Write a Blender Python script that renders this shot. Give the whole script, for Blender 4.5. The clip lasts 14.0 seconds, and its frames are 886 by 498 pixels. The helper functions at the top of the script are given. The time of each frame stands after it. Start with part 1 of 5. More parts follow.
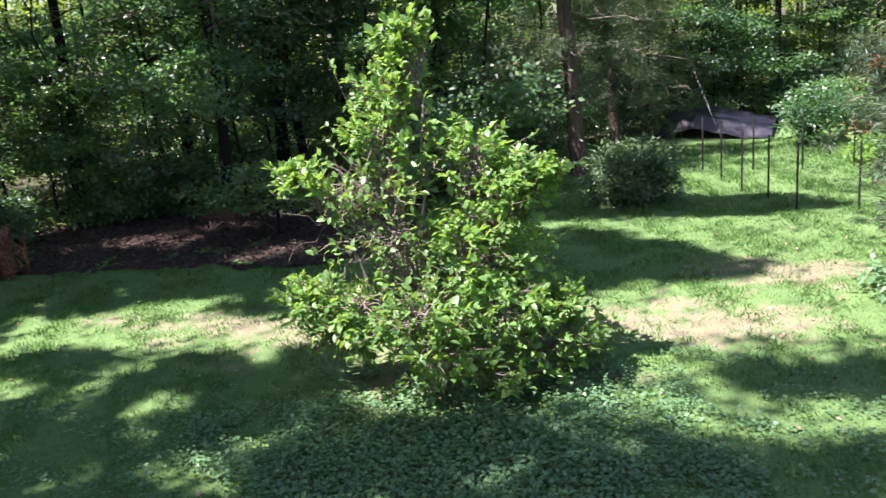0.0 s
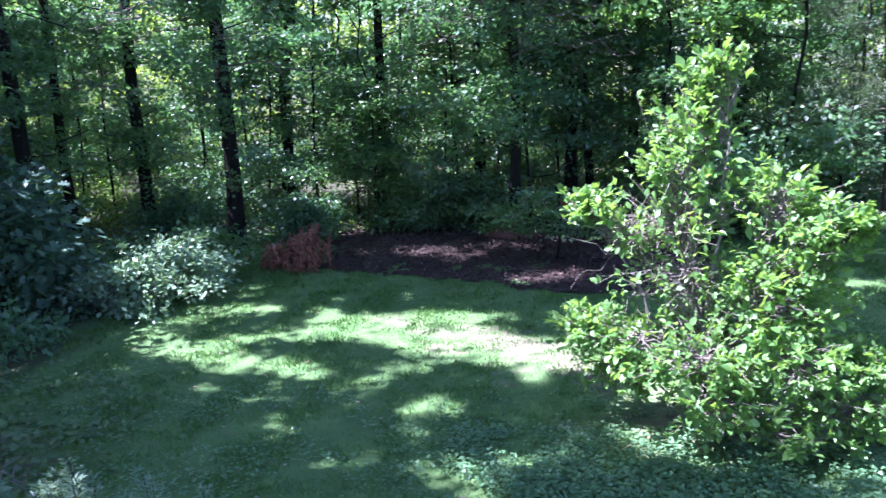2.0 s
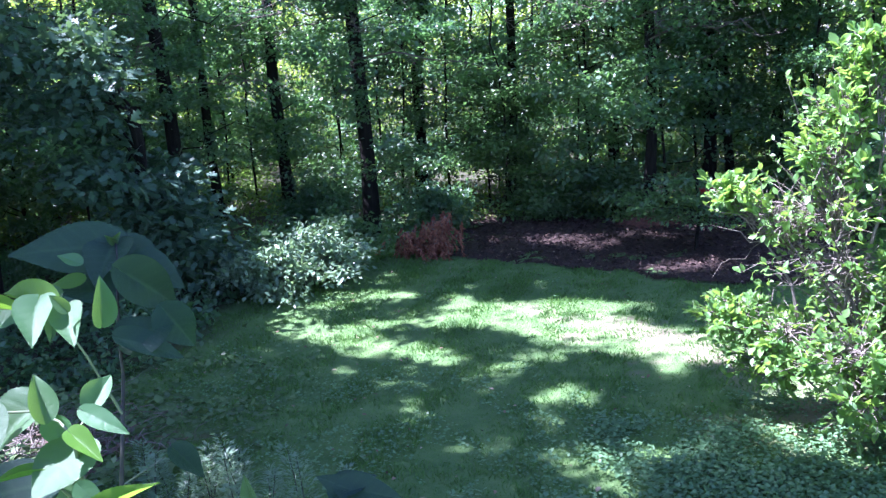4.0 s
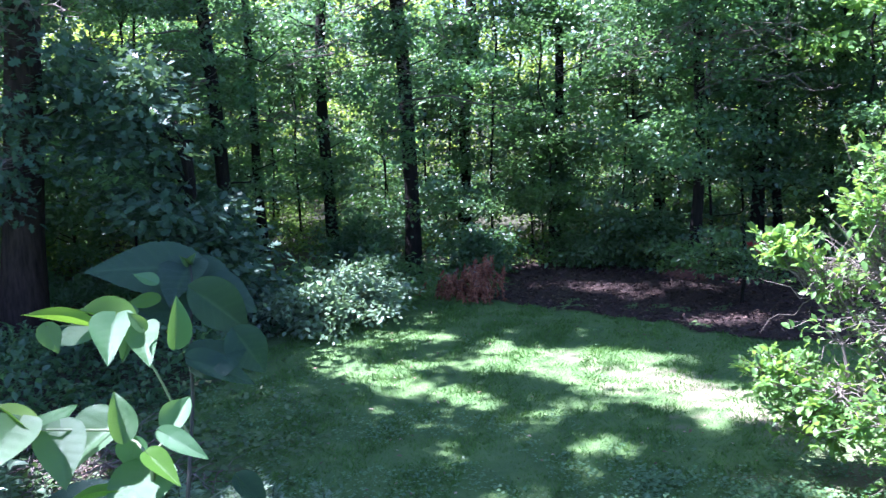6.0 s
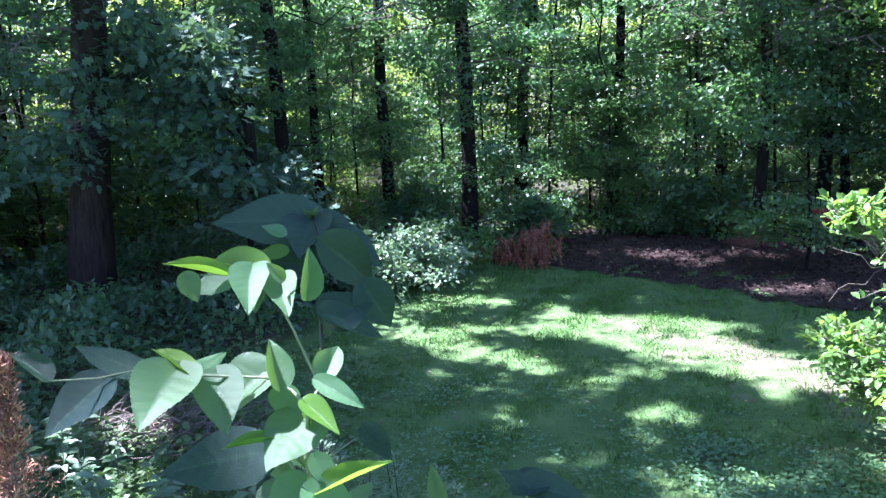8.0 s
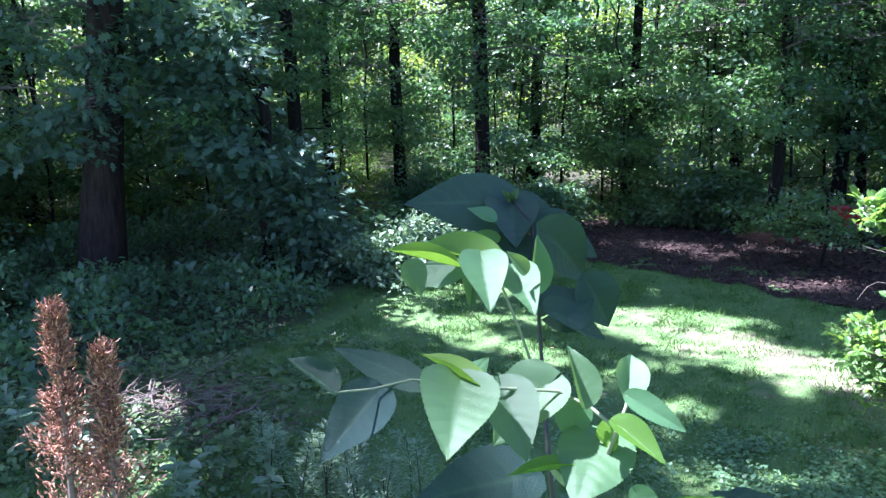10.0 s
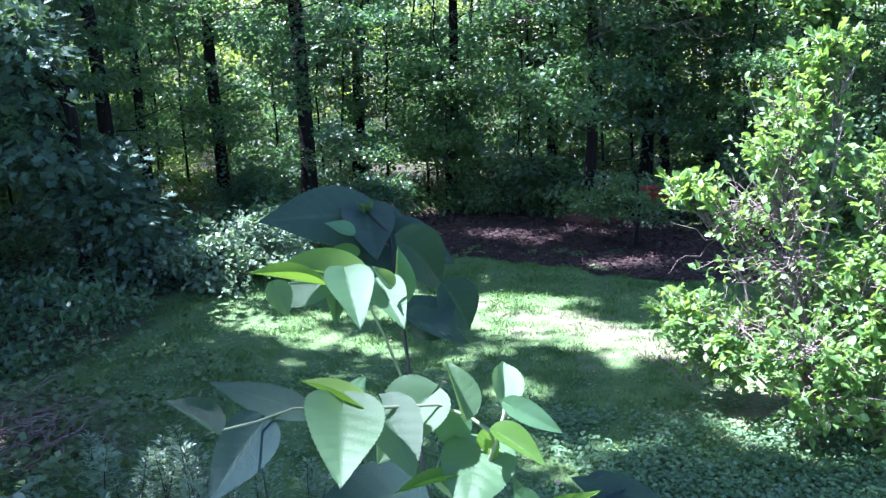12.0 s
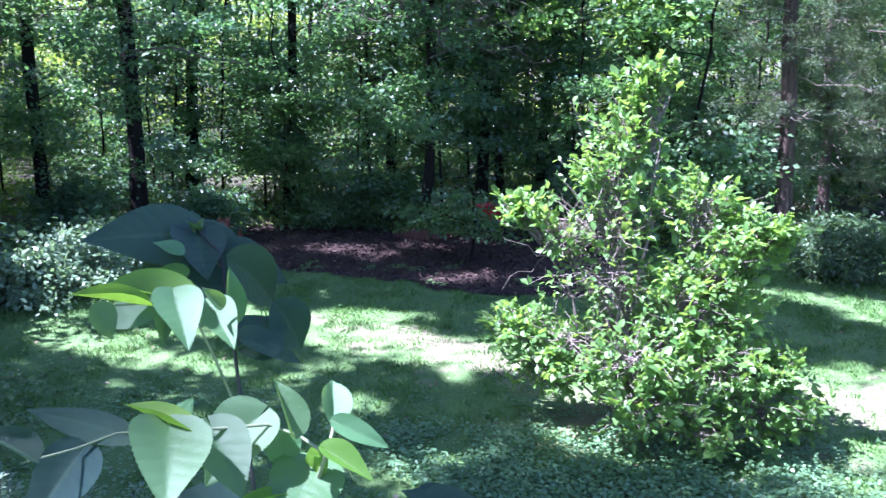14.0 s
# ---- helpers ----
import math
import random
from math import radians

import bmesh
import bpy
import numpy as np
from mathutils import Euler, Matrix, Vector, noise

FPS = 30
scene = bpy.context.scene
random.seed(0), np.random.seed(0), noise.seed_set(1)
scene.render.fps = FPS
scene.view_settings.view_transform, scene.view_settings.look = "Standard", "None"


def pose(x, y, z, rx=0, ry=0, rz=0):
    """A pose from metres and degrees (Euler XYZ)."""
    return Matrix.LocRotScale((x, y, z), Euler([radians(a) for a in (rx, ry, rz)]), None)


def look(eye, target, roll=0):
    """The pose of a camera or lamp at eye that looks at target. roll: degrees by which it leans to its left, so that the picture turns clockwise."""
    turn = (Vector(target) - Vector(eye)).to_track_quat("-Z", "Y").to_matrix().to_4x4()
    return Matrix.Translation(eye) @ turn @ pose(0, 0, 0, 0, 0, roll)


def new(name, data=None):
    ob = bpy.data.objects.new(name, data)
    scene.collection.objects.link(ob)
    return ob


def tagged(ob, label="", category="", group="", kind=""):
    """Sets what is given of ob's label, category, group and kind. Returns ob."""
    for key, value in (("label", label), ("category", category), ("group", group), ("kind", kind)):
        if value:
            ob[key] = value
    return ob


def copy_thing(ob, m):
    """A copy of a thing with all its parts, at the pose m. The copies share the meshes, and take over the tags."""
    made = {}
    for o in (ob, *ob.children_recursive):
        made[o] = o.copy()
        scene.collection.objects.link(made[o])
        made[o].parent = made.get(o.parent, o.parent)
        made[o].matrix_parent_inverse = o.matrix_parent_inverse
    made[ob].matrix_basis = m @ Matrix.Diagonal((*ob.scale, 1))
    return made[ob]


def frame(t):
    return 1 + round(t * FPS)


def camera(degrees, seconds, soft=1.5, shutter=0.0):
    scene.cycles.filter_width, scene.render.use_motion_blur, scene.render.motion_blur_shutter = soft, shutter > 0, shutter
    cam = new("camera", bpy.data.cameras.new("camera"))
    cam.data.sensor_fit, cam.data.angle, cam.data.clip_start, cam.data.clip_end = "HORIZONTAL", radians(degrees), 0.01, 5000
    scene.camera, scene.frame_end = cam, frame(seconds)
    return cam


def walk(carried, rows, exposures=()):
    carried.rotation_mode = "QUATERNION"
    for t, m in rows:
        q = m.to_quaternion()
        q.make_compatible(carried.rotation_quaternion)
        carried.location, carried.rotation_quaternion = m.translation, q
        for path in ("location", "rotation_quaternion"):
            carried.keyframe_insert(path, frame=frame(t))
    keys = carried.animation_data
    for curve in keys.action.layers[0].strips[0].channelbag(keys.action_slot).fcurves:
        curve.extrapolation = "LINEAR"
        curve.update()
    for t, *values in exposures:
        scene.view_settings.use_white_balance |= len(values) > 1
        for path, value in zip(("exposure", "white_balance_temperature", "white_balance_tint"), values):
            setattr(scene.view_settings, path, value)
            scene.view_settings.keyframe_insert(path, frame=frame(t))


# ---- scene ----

# ---- camera ----
cam = camera(54.0, 14.0, 1.4, 0.15)
PATH = [
    (0, (1.085, 0.126, 3.770), (1.047, 2.059, 3.259), -4.8),
    (0.5, (1.058, 0.106, 3.766), (0.777, 2.033, 3.310), -4.7),
    (1, (1.024, 0.086, 3.762), (0.634, 2.003, 3.347), -3.3),
    (1.5, (0.988, 0.069, 3.759), (0.548, 1.978, 3.355), -2.0),
    (2, (0.933, 0.064, 3.762), (0.292, 1.914, 3.353), -2.2),
    (2.5, (0.924, 0.056, 3.754), (0.031, 1.797, 3.340), -3.6),
    (2.7, (0.923, 0.051, 3.752), (-0.024, 1.764, 3.338), -4.2),
    (4.8, (0.856, 0.035, 3.738), (0.053, 1.819, 3.324), -2.3),
    (5, (0.857, 0.036, 3.735), (0.101, 1.846, 3.342), -2.0),
    (5.5, (0.853, 0.024, 3.746), (0.041, 1.825, 3.435), -1.8),
    (6, (0.826, 0.036, 3.734), (-0.170, 1.741, 3.417), -1.9),
    (6.5, (0.816, 0.059, 3.732), (-0.346, 1.647, 3.374), -3.1),
    (7, (0.817, 0.065, 3.732), (-0.471, 1.532, 3.299), -4.2),
    (7.5, (0.795, 0.041, 3.730), (-0.384, 1.597, 3.299), -2.6),
    (8, (0.753, 0.006, 3.723), (-0.341, 1.633, 3.331), -1.9),
    (8.2, (0.736, -0.012, 3.719), (-0.359, 1.615, 3.331), -1.6),
    (10.3, (0.510, -0.018, 3.706), (-0.574, 1.608, 3.280), -0.1),
    (10.5, (0.510, -0.020, 3.708), (-0.486, 1.670, 3.315), 0.3),
    (11, (0.487, -0.036, 3.715), (-0.359, 1.734, 3.327), 0.3),
    (11.5, (0.483, -0.032, 3.718), (-0.321, 1.752, 3.307), -0.0),
    (12, (0.496, -0.029, 3.723), (-0.255, 1.771, 3.282), -1.5),
    (12.5, (0.496, -0.044, 3.732), (-0.167, 1.792, 3.298), -1.7),
    (13, (0.487, -0.057, 3.736), (-0.146, 1.797, 3.339), -0.8),
    (13.5, (0.498, -0.055, 3.733), (-0.095, 1.818, 3.359), -0.0),
    (14, (0.508, -0.045, 3.732), (0.107, 1.872, 3.323), 1.0),
]
walk(cam, [(t, look(eye, target, roll)) for t, eye, target, roll in PATH],
     [(0.0, 2.15, 6250, 32), (0.6, 2.64, 5100, 41), (1.0, 2.8, 5100, 44), (2.0, 2.8, 5100, 42), (2.5, 2.9, 5100, 43), (5.0, 2.87, 5100, 42), (7.0, 2.92, 5200, 37), (10.5, 2.92, 5200, 38), (14.0, 2.86, 5050, 44)])

# ---- daylight ----
SUN = Vector((-0.45, -0.2, 0.87)).normalized()      # towards the sun
DRIFT = (-SUN.x / SUN.z, -SUN.y / SUN.z)            # shadow's shift on the ground per metre of height
sky_world = bpy.data.worlds.new("sky_world")
scene.world = sky_world
sky_world.use_nodes = True
sky = sky_world.node_tree.nodes.new("ShaderNodeTexSky")
sky.sky_type = "NISHITA"
sky.sun_disc = False
sky.sun_elevation = math.asin(SUN.z)
sky.sun_rotation = math.atan2(SUN.x, SUN.y)
background = sky_world.node_tree.nodes["Background"]
background.inputs["Strength"].default_value = 0.052
sky_world.node_tree.links.new(sky.outputs[0], background.inputs["Color"])
sun = new("sun", bpy.data.lights.new("sun", "SUN"))
sun.data.energy = 5.0
sun.data.angle = radians(0.5)
sun.data.color = (1.0, 0.95, 0.86)
sun.matrix_world = look(SUN * 60, (0, 0, 0))


# ---- small tools ----
def mat(name):
    m = bpy.data.materials.new(name)
    m.use_nodes = True
    nt = m.node_tree
    return m, nt, nt.nodes["Principled BSDF"], nt.nodes["Material Output"]


def ramp(nt, fac, stops):
    r = nt.nodes.new("ShaderNodeValToRGB")
    while len(r.color_ramp.elements) < len(stops):
        r.color_ramp.elements.new(0.5)
    for e, (p, c) in zip(r.color_ramp.elements, stops):
        e.position, e.color = p, (*c, 1)
    nt.links.new(fac, r.inputs[0])
    return r.outputs[0]


def noise_tex(nt, scale, detail=4.0, rough=0.6, squash=None, source="Object"):
    co = nt.nodes.new("ShaderNodeTexCoord")
    n = nt.nodes.new("ShaderNodeTexNoise")
    n.inputs["Scale"].default_value, n.inputs["Detail"].default_value, n.inputs["Roughness"].default_value = scale, detail, rough
    out = co.outputs[source]
    if squash:
        mp = nt.nodes.new("ShaderNodeMapping")
        mp.inputs["Scale"].default_value = squash
        nt.links.new(out, mp.inputs[0])
        out = mp.outputs[0]
    nt.links.new(out, n.inputs["Vector"])
    return n.outputs["Fac"]


def mixed(nt, fac, a, b, mode="MIX"):
    n = nt.nodes.new("ShaderNodeMix")
    n.data_type, n.blend_type = "RGBA", mode
    for sock, v in ((n.inputs[0], fac), (n.inputs[6], a), (n.inputs[7], b)):
        if isinstance(v, (int, float)):
            sock.default_value = v
        elif isinstance(v, tuple):
            sock.default_value = (*v, 1)
        else:
            nt.links.new(v, sock)
    return n.outputs[2]


def bump(nt, bsdf, height, strength, distance=0.01):
    b = nt.nodes.new("ShaderNodeBump")
    b.inputs["Strength"].default_value, b.inputs["Distance"].default_value = strength, distance
    nt.links.new(height, b.inputs["Height"])
    nt.links.new(b.outputs[0], bsdf.inputs["Normal"])


def leaf_mat(name, dark, light, through_col, share=0.4, rough=0.38, veins=0.0, gloss=0.5, vary=1.0):
    """A leaf: glossy skin over green, letting sunlight through; every leaf its own shade."""
    m, nt, b, out = mat(name)
    geo = nt.nodes.new("ShaderNodeNewGeometry")
    blotch = noise_tex(nt, 0.8, 2.0)
    add = nt.nodes.new("ShaderNodeMath")
    add.operation = "MULTIPLY_ADD"
    nt.links.new(geo.outputs["Random Per Island"], add.inputs[0])
    add.inputs[1].default_value = 0.7
    half = nt.nodes.new("ShaderNodeMath")
    half.operation = "MULTIPLY"
    half.inputs[1].default_value = 0.3
    nt.links.new(blotch, half.inputs[0])
    nt.links.new(half.outputs[0], add.inputs[2])
    col = ramp(nt, add.outputs[0], [(0.05, dark), (0.95, light)])
    info = nt.nodes.new("ShaderNodeObjectInfo")
    tone = ramp(nt, info.outputs["Random"], [(0.0, (0.8, 0.9, 1.15)), (0.5, (1.0, 1.0, 1.0)), (1.0, (1.2, 1.15, 0.8))])
    col = mixed(nt, vary, col, tone, "MULTIPLY")
    nt.links.new(col, b.inputs["Base Color"])
    b.inputs["Roughness"].default_value = rough
    b.inputs["Specular IOR Level"].default_value = gloss
    tr = nt.nodes.new("ShaderNodeBsdfTranslucent")
    nt.links.new(mixed(nt, 0.45, through_col, col), tr.inputs["Color"])
    mix = nt.nodes.new("ShaderNodeMixShader")
    mix.inputs[0].default_value = share
    nt.links.new(b.outputs[0], mix.inputs[1])
    nt.links.new(tr.outputs[0], mix.inputs[2])
    nt.links.new(mix.outputs[0], out.inputs["Surface"])
    if veins:
        bump(nt, b, noise_tex(nt, 60, 3), veins, 0.002)
    return m


def bark_mat(name, dark, light, scale=9.0, moss=None):
    m, nt, b, out = mat(name)
    grain = noise_tex(nt, scale, 6, 0.7, (1, 1, 0.16))
    blot = noise_tex(nt, 1.3, 3)
    col = ramp(nt, grain, [(0.3, dark), (0.72, light)])
    if moss:
        col = mixed(nt, ramp(nt, blot, [(0.5, (0, 0, 0)), (0.68, (0.7, 0.7, 0.7))]), col, moss)
    nt.links.new(col, b.inputs["Base Color"])
    b.inputs["Roughness"].default_value = 0.95
    b.inputs["Specular IOR Level"].default_value = 0.15
    bump(nt, b, grain, 1.0, 0.04)
    return m


def plain_mat(name, a, c, scale=6.0, rough=0.7, relief=0.3, depth=0.01, squash=None):
    m, nt, b, out = mat(name)
    n = noise_tex(nt, scale, 5, 0.65, squash)
    nt.links.new(ramp(nt, n, [(0.3, a), (0.7, c)]), b.inputs["Base Color"])
    b.inputs["Roughness"].default_value = rough
    bump(nt, b, n, relief, depth)
    return m


def piece_mat(name, stops, rough=0.85):
    """For loose bits in one mesh: each island takes its own tone."""
    m, nt, b, out = mat(name)
    geo = nt.nodes.new("ShaderNodeNewGeometry")
    nt.links.new(ramp(nt, geo.outputs["Random Per Island"], stops), b.inputs["Base Color"])
    b.inputs["Roughness"].default_value = rough
    return m


def mesh_np(name, verts, faces, material, smooth=False):
    """A mesh from arrays: verts (n, 3), faces (m, k)."""
    verts, faces = np.asarray(verts, np.float32), np.asarray(faces, np.int32)
    me = bpy.data.meshes.new(name)
    k = faces.shape[1]
    me.vertices.add(len(verts))
    me.vertices.foreach_set("co", verts.ravel())
    me.loops.add(faces.size)
    me.loops.foreach_set("vertex_index", faces.ravel())
    me.polygons.add(len(faces))
    me.polygons.foreach_set("loop_start", np.arange(0, faces.size, k, dtype=np.int32))
    if smooth:
        me.polygons.foreach_set("use_smooth", np.ones(len(faces), bool))
    me.update(calc_edges=True)
    me.validate()
    if material:
        me.materials.append(material)
    return me


def part(name, me, parent=None, label="", at=None):
    """Links a mesh as one object, under a thing or a part."""
    ob = new(name, me)
    if parent:
        ob.parent = parent
    if at is not None:
        ob.matrix_basis = at
    return tagged(ob, label)


def thing(name, x, y, z, label, category, group="", kind="", turn=0.0):
    e = new(name)
    e.empty_display_size = 0.2
    e.matrix_basis = pose(x, y, z, 0, 0, turn)
    return tagged(e, label, category, group, kind)


def stack(pieces):
    """Joins (verts, faces) of one face size."""
    vs, fs, n = [], [], 0
    for v, f in pieces:
        vs.append(np.asarray(v, float))
        fs.append(np.asarray(f, int) + n)
        n += len(v)
    return np.concatenate(vs), np.concatenate(fs)


def tube(points, radii, sides=7, rough=0.0, rng=None):
    """A tapering round limb along points, closed at the tip."""
    p = np.asarray(points, float)
    r = np.broadcast_to(np.asarray(radii, float), (len(p),))
    d = np.gradient(p, axis=0)
    d /= np.linalg.norm(d, axis=1, keepdims=True) + 1e-9
    ref = np.array([1.0, 0, 0]) if abs(d[0][0]) < 0.8 else np.array([0, 1.0, 0])
    vs = []
    for i in range(len(p)):
        u = np.cross(d[i], ref)
        u /= np.linalg.norm(u) + 1e-9
        w = np.cross(d[i], u)
        a = np.arange(sides) * 2 * np.pi / sides
        rad = r[i] * (1 + (rough * rng.normal(size=sides) if rough else 0))
        vs.append(p[i] + np.outer(np.cos(a) * rad, u) + np.outer(np.sin(a) * rad, w))
    v = np.concatenate(vs)
    i, j = np.meshgrid(np.arange(len(p) - 1), np.arange(sides), indexing="ij")
    i, j = i.ravel(), j.ravel()
    f = np.stack([i * sides + j, i * sides + (j + 1) % sides, (i + 1) * sides + (j + 1) % sides, (i + 1) * sides + j], 1)
    return v, f


def bend(a, b, rng, wobble=0.08, n=6, sag=0.0):
    """Points from a to b, a little crooked."""
    a, b = np.asarray(a, float), np.asarray(b, float)
    s = np.linspace(0, 1, n)[:, None]
    length = np.linalg.norm(b - a)
    p = a + (b - a) * s
    p[1:-1] += rng.normal(size=(n - 2, 3)) * wobble * length / n
    p[:, 2] += sag * length * (s[:, 0] * (1 - s[:, 0])) * 4
    return p


KITE = (np.array([(0, 0, 0), (-0.3, 0.45, 0.07), (0, 1, -0.08), (0.3, 0.45, 0.07)]), np.array([(0, 2, 1), (0, 3, 2)]))
OVATE = (np.array([(0, 0, 0), (-0.27, 0.4, 0.08), (-0.22, 0.72, 0.05), (0, 1, -0.1), (0.22, 0.72, 0.05), (0.27, 0.4, 0.08), (0, 0.5, 0.0)]),
         np.array([(0, 6, 1), (1, 6, 2), (2, 6, 3), (3, 6, 4), (4, 6, 5), (5, 6, 0)]))
OAK = (np.array([(0, 0, 0), (-0.1, 0.2, 0.02), (-0.3, 0.28, 0.05), (-0.13, 0.42, 0.0), (-0.38, 0.6, 0.06), (-0.14, 0.68, 0.0), (-0.2, 0.9, 0.0), (0, 1, -0.08),
                 (0.2, 0.9, 0.0), (0.14, 0.68, 0.0), (0.38, 0.6, 0.06), (0.13, 0.42, 0.0), (0.3, 0.28, 0.05), (0.1, 0.2, 0.02)]),
       np.array([(0, 13, 1), (13, 12, 11), (1, 3, 2), (1, 13, 11), (1, 11, 3), (3, 11, 9), (3, 9, 5), (11, 10, 9), (3, 5, 4), (5, 9, 8), (5, 8, 6), (6, 8, 7)]))
BLADE = (np.array([(-0.5, 0, 0), (0.5, 0, 0), (0.1, 0.6, 0.18), (0.0, 1, 0.5)]), np.array([(0, 1, 2), (0, 2, 3)]))
LOBED = (np.array([(0, 0, 0), (-0.45, 0.25, 0.05), (-0.3, 0.55, 0), (0, 1, -0.08), (0.3, 0.55, 0), (0.45, 0.25, 0.05)]), np.array([(0, 3, 2), (0, 2, 1), (0, 4, 3), (0, 5, 4)]))


def unit(v):
    return v / (np.linalg.norm(v, axis=-1, keepdims=True) + 1e-9)


def leaves(shape, pos, fwd, nrm, size, wide=1.0):
    """Leaves of one shape at pos, pointing along fwd, facing nrm."""
    t, f = shape
    fwd = unit(fwd)
    x = unit(np.cross(fwd, nrm))
    z = np.cross(x, fwd)
    size = np.broadcast_to(np.asarray(size, float), (len(pos),))[:, None, None]
    wide = np.broadcast_to(np.asarray(wide, float), (len(pos),))[:, None, None]
    v = pos[:, None] + size * (t[None, :, :1] * wide * x[:, None] + t[None, :, 1:2] * fwd[:, None] + t[None, :, 2:] * z[:, None])
    n = len(t)
    return v.reshape(-1, 3), (f[None] + (np.arange(len(pos)) * n)[:, None, None]).reshape(-1, f.shape[1])


def spray(rng, centre, n, radius, flat=0.45):
    """Places and headings for n leaves in a loose clump."""
    off = rng.normal(size=(n, 3)) * radius * 0.55
    off[:, 2] *= flat
    pos = centre + off
    fwd = off + rng.normal(size=(n, 3)) * radius * 0.5 + np.array([0, 0, -0.15 * radius])
    nrm = np.array([0, 0, 1.0]) + rng.normal(size=3) * 0.36 + rng.normal(size=(n, 3)) * 0.34
    return pos, fwd, nrm


def field(x, y, scale, seed):
    """Smooth noise over the ground, about -1 to 1."""
    r = np.random.default_rng(seed)
    out = 0
    for k in range(9):
        a, ph, f = r.uniform(0, 2 * np.pi), r.uniform(0, 2 * np.pi), r.uniform(0.6, 1.9) / scale
        out = out + np.sin((np.cos(a) * x + np.sin(a) * y) * f * 2 * np.pi / 1.5 + ph)
    return out / 4.2


def soft(v, a, b):
    s = np.clip((v - a) / (b - a), 0, 1)
    return s * s * (3 - 2 * s)


# ---- the plan of the ground ----
def mulch_in(x, y):
    """1 inside the mulch bed under the trees' edge."""
    front = 14.65 - 0.75 * soft(x, -3.6, -2.0) + 0.2 * field(x, y, 3.0, 5) + 0.12 * field(x, y, 0.6, 8)
    back = 19.2 + 0.3 * field(x, y, 2.0, 6)
    right = 0.4 + 0.3 * field(x, y, 2.0, 7)
    left = -6.9 - 0.35 * (y - 15) + 0.3 * field(x, y, 1.0, 9)
    return (y > front) & (y < back) & (x < right) & (x > left)


def worn_sunlit_in(x, y):
    """Worn, thin turf, and soil tone paling the sunlit band: 0 to 1."""
    n = 0.45 * field(x, y, 1.1, 11) + 0.45 * field(x, y, 0.3, 12)
    a = 1 - np.hypot((x - 3.9) / 1.7, (y - 10.1) / 0.85) + n
    b = 1 - np.hypot((x - 5.6) / 1.2, (y - 11.6) / 0.75) + n
    c = 0.9 - np.hypot((x + 0.9) / 1.6, (y - 10.6) / 0.7) + n
    d = 0.55 - np.hypot((x - 2.4) / 0.8, (y - 8.7) / 0.4) + n
    e = 0.8 - np.hypot((x - 0.6) / 1.9, (y - 9.0) / 1.3) + 0.5 * n
    # h lies along the sunlit streak to whiten it; c is widened likewise
    h = 0.7 - np.hypot((x + 2.2) / 2.3, (y - 11.2 + 0.2 * (x + 2.2)) / 0.8) + n
    g = 0.7 - np.hypot((x + 7.3) / 1.8, (y - 6.0) / 0.9) + n
    return np.clip(1.1 * np.max([a, b, c, d, e, g, h], axis=0), 0, 0.6)


def cover_in(x, y):
    """Leafy ground cover before the big shrub: 0 to 1."""
    n = 0.35 * field(x, y, 1.0, 21)
    return np.clip(2 * (1 - np.hypot((x - 0.8) / 2.7, (y - 6.4) / 2.9) + n), 0, 1)


def shade_in(x, y):
    """Solid pools of shade on the open east lawn."""
    n = 0.22 * field(x, y, 0.9, 36)
    pools = [np.hypot((x - cx) / rx, (y - cy + slant * (x - cx)) / ry) + n < 1
             for cx, cy, rx, ry, slant in ((3.5, 13.0, 1.45, 1.15, 0.4), (6.0, 16.0, 1.9, 0.75, 0.2), (4.8, 8.2, 1.1, 0.5, 0.15))]
    return pools[0] | pools[1] | pools[2]


def streak(x, y, x0, y0, x1, y1, r0, r1):
    """Signed depth inside a tapering streak, in units of its half width."""
    s = np.clip(((x - x0) * (x1 - x0) + (y - y0) * (y1 - y0)) / ((x1 - x0) ** 2 + (y1 - y0) ** 2), 0, 1)
    return 1 - np.hypot(x - x0 - s * (x1 - x0), y - y0 - s * (y1 - y0)) / (r0 + s * (r1 - r0))


GAPS = [(-8.2, 10.6, -6.66, 10.1, 0.36, 0.48), (-6.66, 10.1, -5.28, 9.65, 0.48, 0.53), (-5.28, 9.65, -4.0, 9.5, 0.5, 0.25), (-7.9, 12.0, -6.2, 12.1, 0.3, 0.3), (-5.9, 10.55, -4.8, 11.1, 0.32, 0.4),
        (-5.0, 11.8, -3.6, 11.45, 0.45, 0.85), (-3.6, 11.45, -2.4, 11.05, 0.9, 0.85), (-2.4, 11.05, -0.9, 10.95, 0.8, 0.75), (-3.75, 12.25, -2.4, 12.45, 0.3, 0.28), (2.2, 15.7, 4.6, 14.9, 0.45, 0.5)]
FLECKS = [(-6.75, 9.05, 0.2), (-5.25, 8.8, 0.28), (-4.6, 8.5, 0.2), (-3.75, 7.85, 0.3), (-3.5, 7.5, 0.22), (-3.3, 9.3, 0.32), (-3.05, 9.85, 0.24), (-2.25, 8.8, 0.42), (-2.15, 8.0, 0.24), (-1.6, 7.35, 0.36), (-2.5, 7.35, 0.2),
          (-1.2, 7.0, 0.3), (-1.05, 7.6, 0.2), (-2.85, 7.0, 0.18), (-1.3, 10.0, 0.3), (-5.4, 12.9, 0.2), (-4.3, 13.3, 0.2), (0.3, 6.3, 0.24), (2.3, 7.0, 0.2), (1.2, 6.5, 0.2), (3.1, 7.2, 0.3), (2.0, 6.0, 0.22), (2.0, 7.4, 0.22), (2.4, 8.1, 0.34), (2.8, 8.5, 0.4), (1.6, 6.7, 0.2), (2.4, 7.0, 0.25)]


